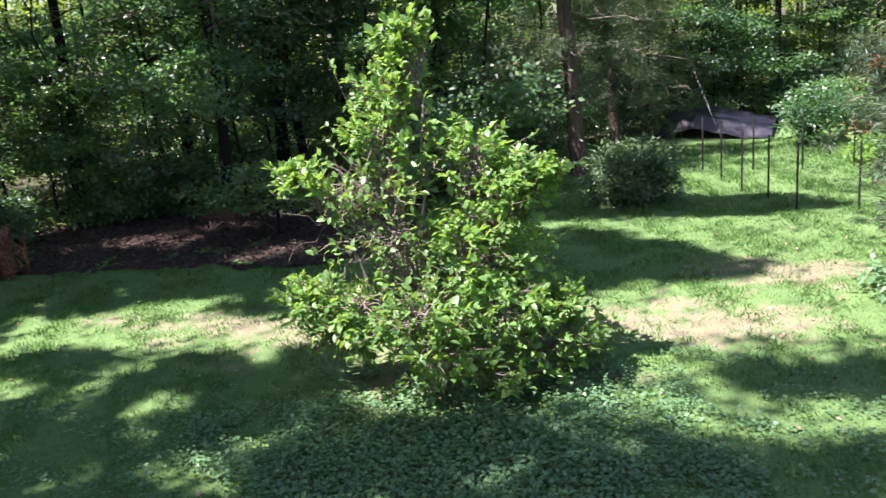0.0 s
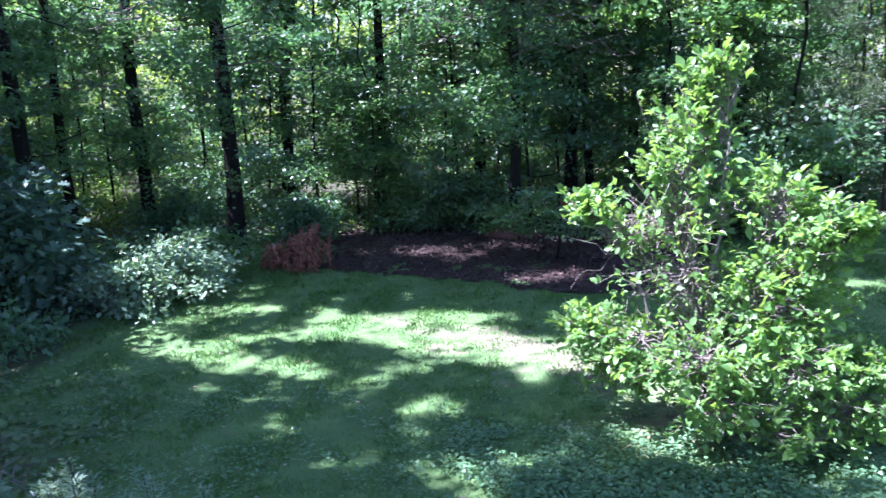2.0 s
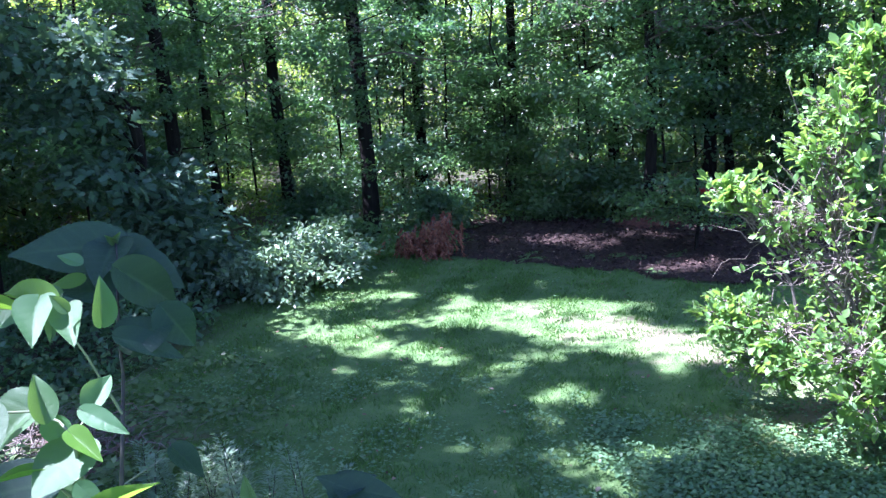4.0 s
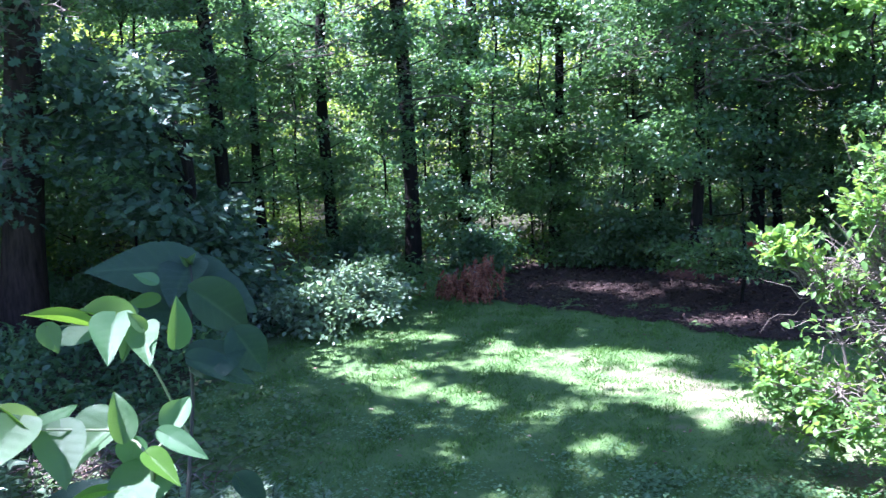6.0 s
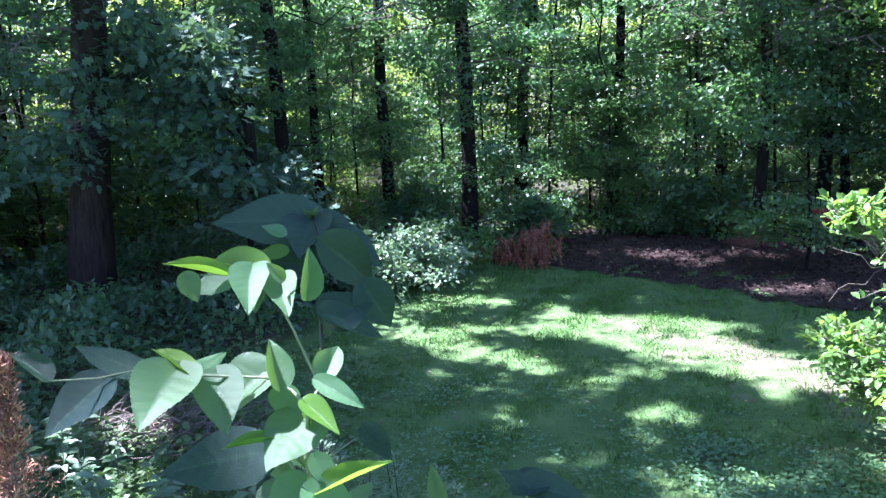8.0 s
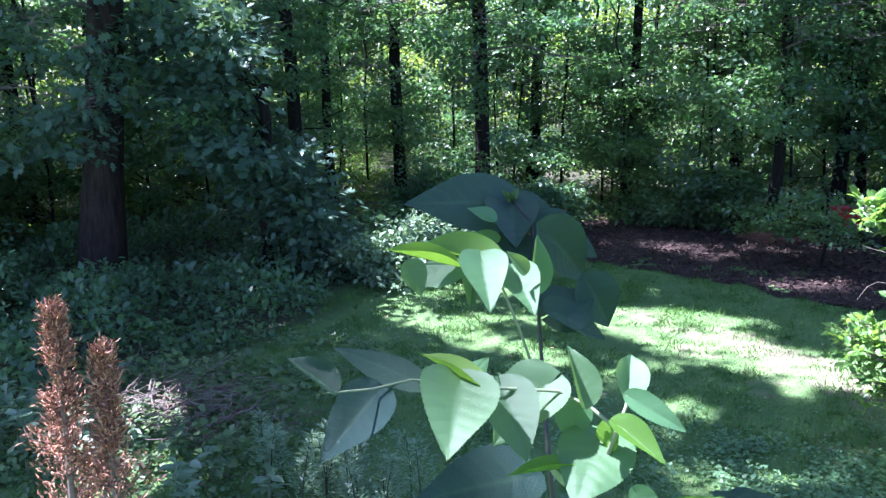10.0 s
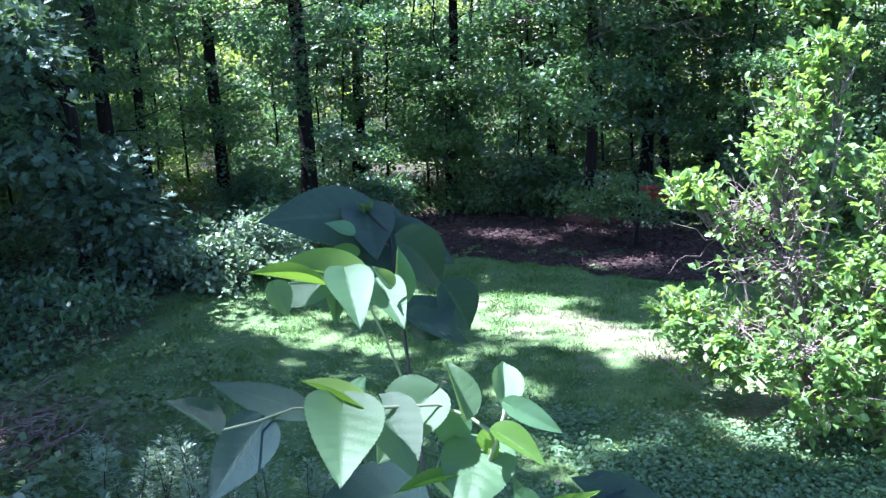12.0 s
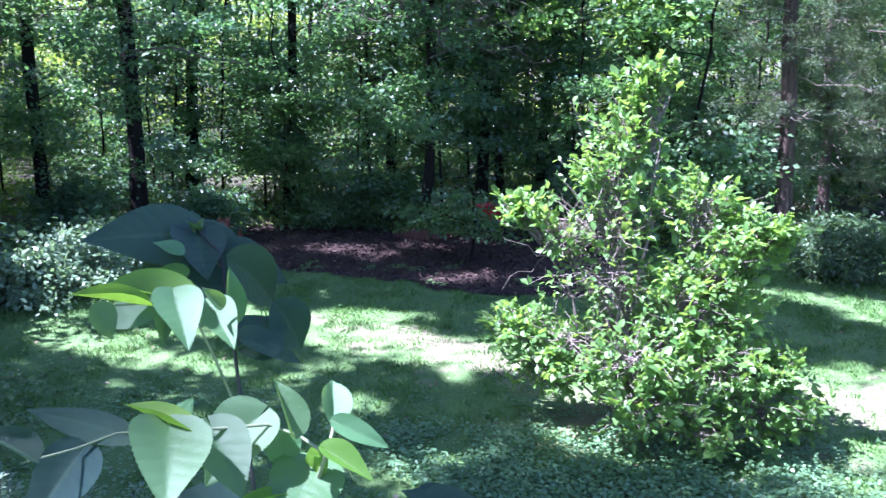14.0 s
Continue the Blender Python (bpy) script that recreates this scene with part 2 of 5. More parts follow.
def lit_in(x, y):
    """Where sun shall reach the ground: unseen crown leaves above are cut away."""
    n = 0.35 * field(x, y, 1.4, 31) + 0.2 * field(x, y, 0.6, 32)
    ragged = 0.45 * field(x, y, 0.8, 33) + 0.25 * field(x, y, 0.4, 34)
    band = np.max([streak(x, y, *g) for g in GAPS], axis=0) + 0.55 * ragged > 0
    spots = np.max([1 - np.hypot(x - cx, y - cy) / r for cx, cy, r in FLECKS], axis=0) + 0.4 * ragged > 0
    right = (x > 1.9 + n) & (y > 7.6 - 0.6 * soft(x, 2.2, 3.4) + 0.5 * n) & (y < 11.7 + n)
    far = (x > 4.0 + n) & (y > 12.3 + n) & (y < 24)
    east = (x > 5.4 + n) & (y > 9 + n)
    north = (np.abs(y - 21.8) < 0.5 + n) & (x > 2.5)
    fleck = (field(x, y, 0.9, 35) > 0.8) & (y > 12.2) & (y < 18.6) & (x < 1)
    return (band | spots | right | far | east | north | fleck) & ~shade_in(x, y)


# ---- materials ----
M_TRANS = (0.24, 0.54, 0.1)
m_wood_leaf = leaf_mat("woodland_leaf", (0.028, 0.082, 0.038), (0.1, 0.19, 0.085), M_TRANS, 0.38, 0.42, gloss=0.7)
# far and deep leaves: brighter, yellower copies that carry sunlit glow as colour
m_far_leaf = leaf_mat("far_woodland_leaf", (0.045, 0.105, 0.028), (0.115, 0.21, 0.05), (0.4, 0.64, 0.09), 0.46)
m_deep_glow_leaf = leaf_mat("deep_glow_leaf", (0.06, 0.125, 0.026), (0.16, 0.26, 0.05), (0.52, 0.72, 0.08), 0.5)
m_oak_leaf = leaf_mat("oak_leaf", (0.03, 0.075, 0.047), (0.07, 0.13, 0.082), (0.2, 0.38, 0.08), 0.22, 0.5, gloss=0.25, vary=0.1)
m_shrub_leaf = leaf_mat("shrub_leaf", (0.045, 0.13, 0.03), (0.18, 0.33, 0.085), (0.42, 0.7, 0.06), 0.42, 0.42, gloss=0.5, vary=0.1)
m_bush_leaf = leaf_mat("bush_leaf", (0.035, 0.08, 0.032), (0.085, 0.15, 0.065), (0.2, 0.35, 0.05), 0.2, 0.5)
m_cover_leaf = leaf_mat("ground_cover_leaf", (0.055, 0.14, 0.055), (0.13, 0.25, 0.115), (0.3, 0.5, 0.12), 0.25, 0.45, vary=0.1)
# pale tone partly stands in for sun on the bushes by the oak
m_pale_leaf = leaf_mat("pale_bush_leaf", (0.09, 0.17, 0.095), (0.19, 0.29, 0.17), (0.3, 0.5, 0.14), 0.3, 0.4, gloss=0.7, vary=0.1)
m_grass = leaf_mat("grass_blade", (0.044, 0.125, 0.03), (0.12, 0.235, 0.062), (0.27, 0.5, 0.09), 0.3, 0.6, gloss=0.25, vary=0.05)
m_needle = leaf_mat("pine_needle", (0.034, 0.072, 0.034), (0.088, 0.135, 0.062), (0.2, 0.3, 0.08), 0.25, 0.5)
m_soft_needle = leaf_mat("soft_needle", (0.045, 0.092, 0.055), (0.105, 0.16, 0.095), (0.25, 0.35, 0.1), 0.25, 0.5)
m_sap_leaf = leaf_mat("sapling_leaf", (0.05, 0.135, 0.042), (0.1, 0.22, 0.075), (0.36, 0.66, 0.05), 0.25, 0.42, 0.35, 0.4)
# yellower copy: the glow of sun through a leaf is in its colour
m_lime_leaf = leaf_mat("lime_leaf", (0.05, 0.14, 0.018), (0.1, 0.22, 0.032), (0.36, 0.68, 0.04), 0.42, 0.45, 0.35, 0.3)
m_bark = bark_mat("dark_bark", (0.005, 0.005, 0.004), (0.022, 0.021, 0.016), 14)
# the sapling's leaf again, with shade and sky blue put into its colour
m_shaded_leaf = leaf_mat("shaded_leaf", (0.014, 0.04, 0.027), (0.028, 0.066, 0.042), (0.2, 0.36, 0.05), 0.12, 0.45, 0.6, 0.22)
m_oak_bark = bark_mat("oak_bark", (0.01, 0.008, 0.007), (0.055, 0.044, 0.035), 12)
m_pine_bark = bark_mat("pine_bark", (0.03, 0.022, 0.018), (0.14, 0.105, 0.085), 11)
m_twig = plain_mat("grey_twig", (0.1, 0.085, 0.065), (0.24, 0.21, 0.17), 30, 0.85)
m_dead_twig = plain_mat("dead_twig", (0.06, 0.05, 0.04), (0.15, 0.13, 0.1), 30, 0.85)
m_thatch = plain_mat("brown_thatch", (0.075, 0.05, 0.036), (0.2, 0.145, 0.105), 30, 0.9)
m_green_stem = plain_mat("green_stem", (0.012, 0.013, 0.009), (0.03, 0.032, 0.02), 40, 0.6)
m_pale_stem = plain_mat("pale_stem", (0.1, 0.14, 0.07), (0.18, 0.22, 0.12), 40, 0.6)
m_black_steel = plain_mat("black_steel", (0.003, 0.003, 0.003), (0.007, 0.007, 0.007), 30, 0.6)
m_tarp = plain_mat("dark_tarp", (0.003, 0.004, 0.009), (0.012, 0.013, 0.026), 2, 0.42, 0.3, 0.03)
m_dead = piece_mat("dead_foliage", [(0.0, (0.1, 0.034, 0.02)), (0.5, (0.25, 0.09, 0.046)), (1.0, (0.4, 0.19, 0.11))])
m_plume = piece_mat("dry_needles", [(0.0, (0.1, 0.04, 0.022)), (0.5, (0.28, 0.125, 0.068)), (1.0, (0.5, 0.29, 0.18))])
m_chip = piece_mat("mulch_chip", [(0.0, (0.014, 0.008, 0.006)), (0.6, (0.038, 0.022, 0.016)), (0.92, (0.066, 0.037, 0.025)), (1.0, (0.2, 0.14, 0.1))])
m_litter = piece_mat("dry_litter", [(0.0, (0.08, 0.05, 0.03)), (0.6, (0.25, 0.17, 0.11)), (1.0, (0.42, 0.33, 0.24))])


def ground_mat():
    m, nt, b, out = mat("lawn_soil")
    fine, mid = noise_tex(nt, 28, 5, 0.7), noise_tex(nt, 1.6, 4, 0.6)
    turf = mixed(nt, ramp(nt, mid, [(0.32, (0, 0, 0)), (0.68, (1, 1, 1))]), (0.036, 0.1, 0.022), (0.11, 0.2, 0.05))
    turf = mixed(nt, ramp(nt, noise_tex(nt, 7, 4, 0.65), [(0.4, (0, 0, 0)), (0.65, (0.6, 0.6, 0.6))]), turf, (0.14, 0.2, 0.07))
    turf = mixed(nt, ramp(nt, fine, [(0.35, (0, 0, 0)), (0.7, (1, 1, 1))]), turf, (0.065, 0.14, 0.036))
    soil = ramp(nt, fine, [(0.3, (0.16, 0.105, 0.083)), (0.7, (0.3, 0.215, 0.175))])
    at = nt.nodes.new("ShaderNodeAttribute")
    at.attribute_name = "bare"
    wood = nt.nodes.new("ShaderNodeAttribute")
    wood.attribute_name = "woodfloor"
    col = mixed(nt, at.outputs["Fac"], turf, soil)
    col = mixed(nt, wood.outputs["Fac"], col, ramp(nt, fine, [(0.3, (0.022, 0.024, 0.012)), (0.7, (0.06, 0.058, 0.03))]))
    nt.links.new(col, b.inputs["Base Color"])
    b.inputs["Roughness"].default_value = 0.95
    bump(nt, b, fine, 0.6, 0.02)
    return m


# ---- ground: one sheet out to the horizon ----
def axis_steps(lo, hi, step, far):
    near = np.arange(lo, hi + step / 2, step)
    out = step * 1.25 ** np.arange(1, 60)
    up, down = hi + np.cumsum(out), lo - np.cumsum(out)
    return np.concatenate([down[down > -far][::-1], near, up[up < far]])


def ground_z(x, y):
    return 0.025 * field(x, y, 4.0, 41) * soft(np.hypot(x, y), 2, 6)


gx, gy = axis_steps(-11, 11, 0.16, 900), axis_steps(2, 24, 0.16, 900)
GX, GY = np.meshgrid(gx, gy)
gv = np.stack([GX.ravel(), GY.ravel(), ground_z(GX, GY).ravel()], 1)
gi, gj = np.meshgrid(np.arange(len(gy) - 1), np.arange(len(gx) - 1), indexing="ij")
gi, gj = gi.ravel(), gj.ravel()
nx = len(gx)
gf = np.stack([gi * nx + gj, gi * nx + gj + 1, (gi + 1) * nx + gj + 1, (gi + 1) * nx + gj], 1)
ground_me = mesh_np("ground", gv, gf, ground_mat(), True)
layer = ground_me.attributes.new("bare", "FLOAT", "POINT")
layer.data.foreach_set("value", worn_sunlit_in(gv[:, 0], gv[:, 1]).astype(np.float32))


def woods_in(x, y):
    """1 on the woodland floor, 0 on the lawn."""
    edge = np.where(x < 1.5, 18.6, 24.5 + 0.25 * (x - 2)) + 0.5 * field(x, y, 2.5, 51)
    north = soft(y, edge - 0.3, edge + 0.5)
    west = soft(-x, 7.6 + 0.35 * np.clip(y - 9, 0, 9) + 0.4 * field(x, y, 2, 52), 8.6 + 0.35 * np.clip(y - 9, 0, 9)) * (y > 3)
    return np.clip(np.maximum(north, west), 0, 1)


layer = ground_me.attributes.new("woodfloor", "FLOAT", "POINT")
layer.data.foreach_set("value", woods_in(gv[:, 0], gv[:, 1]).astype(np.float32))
tagged(new("ground", ground_me), "mown green lawn with thin bare patches and a paled sunlit band, woodland floor behind", "ground", kind="structure")

# mulch bed: a thin raised sheet
mx, my = np.meshgrid(np.arange(-8.8, 1.2, 0.12), np.arange(13.6, 19.8, 0.12))
mi, mj = np.meshgrid(np.arange(mx.shape[0] - 1), np.arange(mx.shape[1] - 1), indexing="ij")
mi, mj = mi.ravel(), mj.ravel()
w = mx.shape[1]
mf = np.stack([mi * w + mj, mi * w + mj + 1, (mi + 1) * w + mj + 1, (mi + 1) * w + mj], 1)
inside = mulch_in(mx.ravel(), my.ravel())
mf = mf[inside[mf].all(1)]
mz = ground_z(mx, my) + 0.02 + 0.012 * field(mx, my, 0.5, 61) + 0.02 * field(mx, my, 1.6, 62)
used = np.unique(mf)
lookup = np.zeros(mx.size, int)
lookup[used] = np.arange(len(used))
mulch = tagged(new("mulch_bed", mesh_np("mulch_bed", np.stack([mx.ravel(), my.ravel(), mz.ravel()], 1)[used], lookup[mf],
               plain_mat("red_mulch", (0.015, 0.009, 0.006), (0.055, 0.031, 0.021), 22, 0.95, 1.0, 0.03), True)),
               "dark red-brown wood mulch bed under the trees", "mulch bed", kind="structure")


# ---- woodland ----
def trunk_mesh(name, rng, height, radius, material, lean=(0, 0), limbs=(), sides=9):
    n = 12
    s = np.linspace(0, 1, n)
    pts = np.stack([lean[0] * s * height + 0.04 * height * np.sin(s * 5 + rng.uniform(0, 6)) * s + rng.normal(0, 0.012 * height, n) * s, lean[1] * s * height + 0.02 * height * np.sin(s * 4) * s, s * height - 0.05], 1)
    rad = radius * np.interp(s * height, [0, 6, min(14, height * 0.75), height], [1, 0.85, 0.4, 0.08]) * (1 + 0.3 * np.exp(-s * height / 0.3))
    pieces = [tube(pts, rad, sides, 0.05, rng)]
    for z0, end, r in limbs:
        k = np.array([np.interp(z0, pts[:, 2], pts[:, c]) for c in range(3)])
        pieces.append(tube(bend(k, end, rng, 0.25, 6, 0.05), np.linspace(r, r * 0.2, 6), 5))
    v, f = stack(pieces)
    return mesh_np(name, v, f, material, True)


def crown_mesh(name, rng, centres, per, radius, size, material, shape=KITE, flat=0.45, wide=1.0, gaps=(), foot=None):
    """Leaf clumps; gaps are discs left in the sun, foot the tree's place when its crown opens over the lit lawn."""
    pos, fwd, nrm = [], [], []
    for c in centres:
        a, b, d = spray(rng, c, per, radius * rng.uniform(0.7, 1.3), flat)
        pos.append(a), fwd.append(b), nrm.append(d)
    pos, fwd, nrm = np.concatenate(pos), np.concatenate(fwd), np.concatenate(nrm)
    for cx, cy, rad, h in gaps:
        k = free_of(pos, cx, cy, rad, h)
        pos, fwd, nrm = pos[k], fwd[k], nrm[k]
    if foot is not None:
        p = pos[:, :2] + np.outer(pos[:, 2], DRIFT) + foot + rng.normal(0, 0.09, (len(pos), 2))
        k = ~lit_in(p[:, 0], p[:, 1]) | (rng.uniform(size=len(pos)) < np.where(p[:, 1] < 9.4, 0.1, 0.02))
        pos, fwd, nrm = pos[k], fwd[k], nrm[k]
    v, f = leaves(shape, pos, fwd, nrm, size * rng.uniform(0.65, 1.3, len(pos)), wide)
    return mesh_np(name, v, f, material)


# holes cut in the unseen crowns to let the sun on to single things: x, y, radius, height of the thing
OPEN = [(0.43, 0.46, 0.27, 3.48), (-8.3, 11.9, 1.1, 0.7), (-8.8, 11.2, 0.9, 1.6), (-7.1, 5.5, 0.5, 0.2), (0.13, 0.57, 0.09, 3.55), (-0.6, 0.69, 0.3, 3.1), (0.75, 9.1, 1.45, 2.5), (0.3, 8.9, 1.3, 1.2), (-0.4, 19.6, 1.8, 5.0),
        (-6.5, 20.0, 1.2, 5.0), (-4.6, 19.8, 1.0, 3.0), (-3.2, 20.0, 1.1, 4.5), (-8.5, 19.5, 1.0, 4.0), (-10.5, 17.5, 0.9, 4.5), (-1.8, 20.3, 1.1, 3.5), (-5.5, 21.0, 1.0, 5.5), (-2.0, 21.0, 1.3, 5.5), (0.6, 20.5, 0.9, 3.0), (-2.6, 19.2, 1.5, 4.5), (-4.2, 18.4, 1.2, 3.5), (-2.0, 19.5, 1.2, 2.0)]
# tall trees round the lawn: base x, base y, trunk radius, lean x, lean y, bark
TALL = [
    (-13.0, 9.1, 0.34, 0.05, 0.07), (-17.4, 8.6, 0.33, -0.02, 0.0), (-14.6, 17.2, 0.14, -0.05, 0.0), (-12.2, 17.0, 0.17, 0.0, 0.0),
    (-9.75, 16.8, 0.2, -0.03, 0.0), (-8.0, 21.0, 0.14, 0.0, 0.0), (-3.85, 18.7, 0.14, 0.0, 0.0), (-5.5, 21.8, 0.16, -0.02, 0.01),
    (-2.9, 20.6, 0.17, 0.05, 0.0), (-12.95, 14.2, 0.17, -0.07, 0.0), (-19.1, 11.4, 0.2, -0.07, 0.0), (-21.5, 15.0, 0.2, 0.02, 0.0),
    (-1.6, 22.5, 0.16, -0.02, 0.0), (-2.5, 21.4, 0.12, -0.03, 0.0), (1.0, 23.0, 0.2, 0.0, 0.0), (-11.0, 21.5, 0.2, 0.01, 0.0),
]
PINES = [(4.0, 20.2, 0.18, -0.02, 0.0), (5.65, 24.3, 0.13, 0.01, 0.0)]
rs = np.random.default_rng(7)

# shade: unseen leaf clumps added high in the crowns to shade the ground below
pool_xy = np.stack([rs.uniform(1.4, 8, 1300), rs.uniform(7, 17, 1300)], 1)
gxy = np.concatenate([np.stack([rs.uniform(-16, 9, 7400), rs.uniform(-1, 19, 7400)], 1), np.stack([rs.uniform(-9, 1, 1500), rs.uniform(13.6, 19.6, 1500)], 1), pool_xy[shade_in(pool_xy[:, 0], pool_xy[:, 1])], np.stack([rs.uniform(-10, -3.5, 450), rs.uniform(2, 7.6, 450)], 1)])
dapple = 0.75 * field(gxy[:, 0], gxy[:, 1], 1.5, 71) + 0.55 * field(gxy[:, 0], gxy[:, 1], 0.7, 72)
keep = (dapple > -0.35 - 0.55 * (gxy[:, 0] < 1.2) * (gxy[:, 1] < 12) - 0.45 * (gxy[:, 1] > 12) - 0.8 * (gxy[:, 1] > 13.4) * (gxy[:, 0] < 1.5) - 0.65 * (gxy[:, 0] < -4.5) * (gxy[:, 1] < 9.8) - 0.2 * (gxy[:, 0] < 2.5) * (gxy[:, 1] < 9.3) - 0.3 * (gxy[:, 0] > 1.2) * (gxy[:, 0] < 4.2) * (gxy[:, 1] < 7.6) - 2 * shade_in(gxy[:, 0], gxy[:, 1]))
gxy = gxy[keep]
wood_xy = np.stack([rs.uniform(-26, 12, 3400), rs.uniform(19, 29, 3400)], 1)
oak_shade = np.stack([rs.uniform(-13.4, -9.4, 260), rs.uniform(7.6, 11.2, 260)], 1)
gxy = np.concatenate([gxy, oak_shade, wood_xy[field(wood_xy[:, 0], wood_xy[:, 1], 4.0, 73) + 0.5 * field(wood_xy[:, 0], wood_xy[:, 1], 1.6, 74) > 1.0 - 0.1 * soft(wood_xy[:, 0], -9, -4) - 0.15 * (wood_xy[:, 0] > 1)]])
bases = np.array([(t[0], t[1]) for t in TALL + PINES])
owner, tops = [], []
for g in gxy:
    z = rs.uniform(13, 22, 6)
    c = g[None] - np.outer(z, DRIFT)
    d = np.linalg.norm(c[:, None] - bases[None], axis=2)
    k = np.unravel_index(np.argmin(d + rs.uniform(0, 1.5, d.shape)), d.shape)
    owner.append(k[1])
    tops.append((c[k[0], 0], c[k[0], 1], z[k[0]]))
owner, tops = np.array(owner), np.array(tops)


def free_of(points, cx, cy, rad, h):
    """Clumps whose shadow misses a disc at height h."""
    p = points[:, :2] + np.outer(points[:, 2] - h, DRIFT)
    return np.hypot(p[:, 0] - cx, p[:, 1] - cy) > rad


ok = free_of(tops, 0.5, 9.3, 1.3, 0.8) & free_of(tops, 0.7, 9.1, 1.7, 1.8) & free_of(tops, 0.7, 9.3, 1.5, 3.2)
ok |= rs.uniform(size=len(ok)) < 0.06
ok |= ~free_of(tops, 1.8, 8.2, 0.8, 0.5) & (rs.uniform(size=len(ok)) < 0.4)
ok &= free_of(tops, 0.22, 0.5, 0.75, 3.5)
ok &= free_of(tops, -9.4, 11.3, 1.7, 1.6) | (rs.uniform(size=len(ok)) < 0.5)
ok &= free_of(tops, -8.35, 11.3, 1.0, 0.6) & free_of(tops, -0.4, 19.6, 2.0, 5.0)
for fx, fy, fr in ((-4.4, 16.2, 0.6), (-2.6, 14.7, 0.6), (-1.9, 15.4, 0.55), (-5.25, 16.95, 0.6), (-3.6, 17.6, 0.62), (-6.4, 16.5, 0.55)):
    for along in (-0.5, 0.0, 0.5):
        ok &= free_of(tops, fx + along, fy - 0.15 * along, fr, 0.1)
ok &= free_of(tops, -8.1, 12.0, 1.4, 0.6) & free_of(tops, -8.0, 13.3, 0.7, 0.6) & free_of(tops, -10.0, 17.5, 1.8, 2.5) & free_of(tops, -12.5, 18.5, 1.6, 3.5)
ok &= free_of(tops, -0.6, 0.69, 0.5, 3.1) & free_of(tops, -6.2, 4.3, 0.9, 0.4) & free_of(tops, -4.0, 4.9, 0.7, 0.6) & free_of(tops, -7.2, 5.3, 0.6, 0.2) & free_of(tops, -12.6, 6.3, 0.9, 0.8)
owner, tops = owner[ok], tops[ok]
# unseen clumps hung sunward of the sapling to keep its upper leaves shaded
near = np.array([(ax + dx - DRIFT[0] * h, ay + dx - DRIFT[1] * h, h + 3.5 + 9 * dx) for dx in (0, 0.06) for ax, ay, h in ((0.1, 0.75, 6.6), (0.02, 0.7, 7.4), (0.16, 0.8, 8.2), (0.2, 0.75, 7.0), (0.05, 0.85, 9.0), (0.12, 0.7, 10.5), (0.1, 0.2, 8.0), (0.0, 0.3, 9.5), (0.2, 0.15, 11.0), (0.12, 0.3, 7.2), (0.2, 0.3, 8.8), (0.15, 0.25, 10.2))])
owner, tops = np.append(owner, [0] * 24), np.concatenate([tops, near])

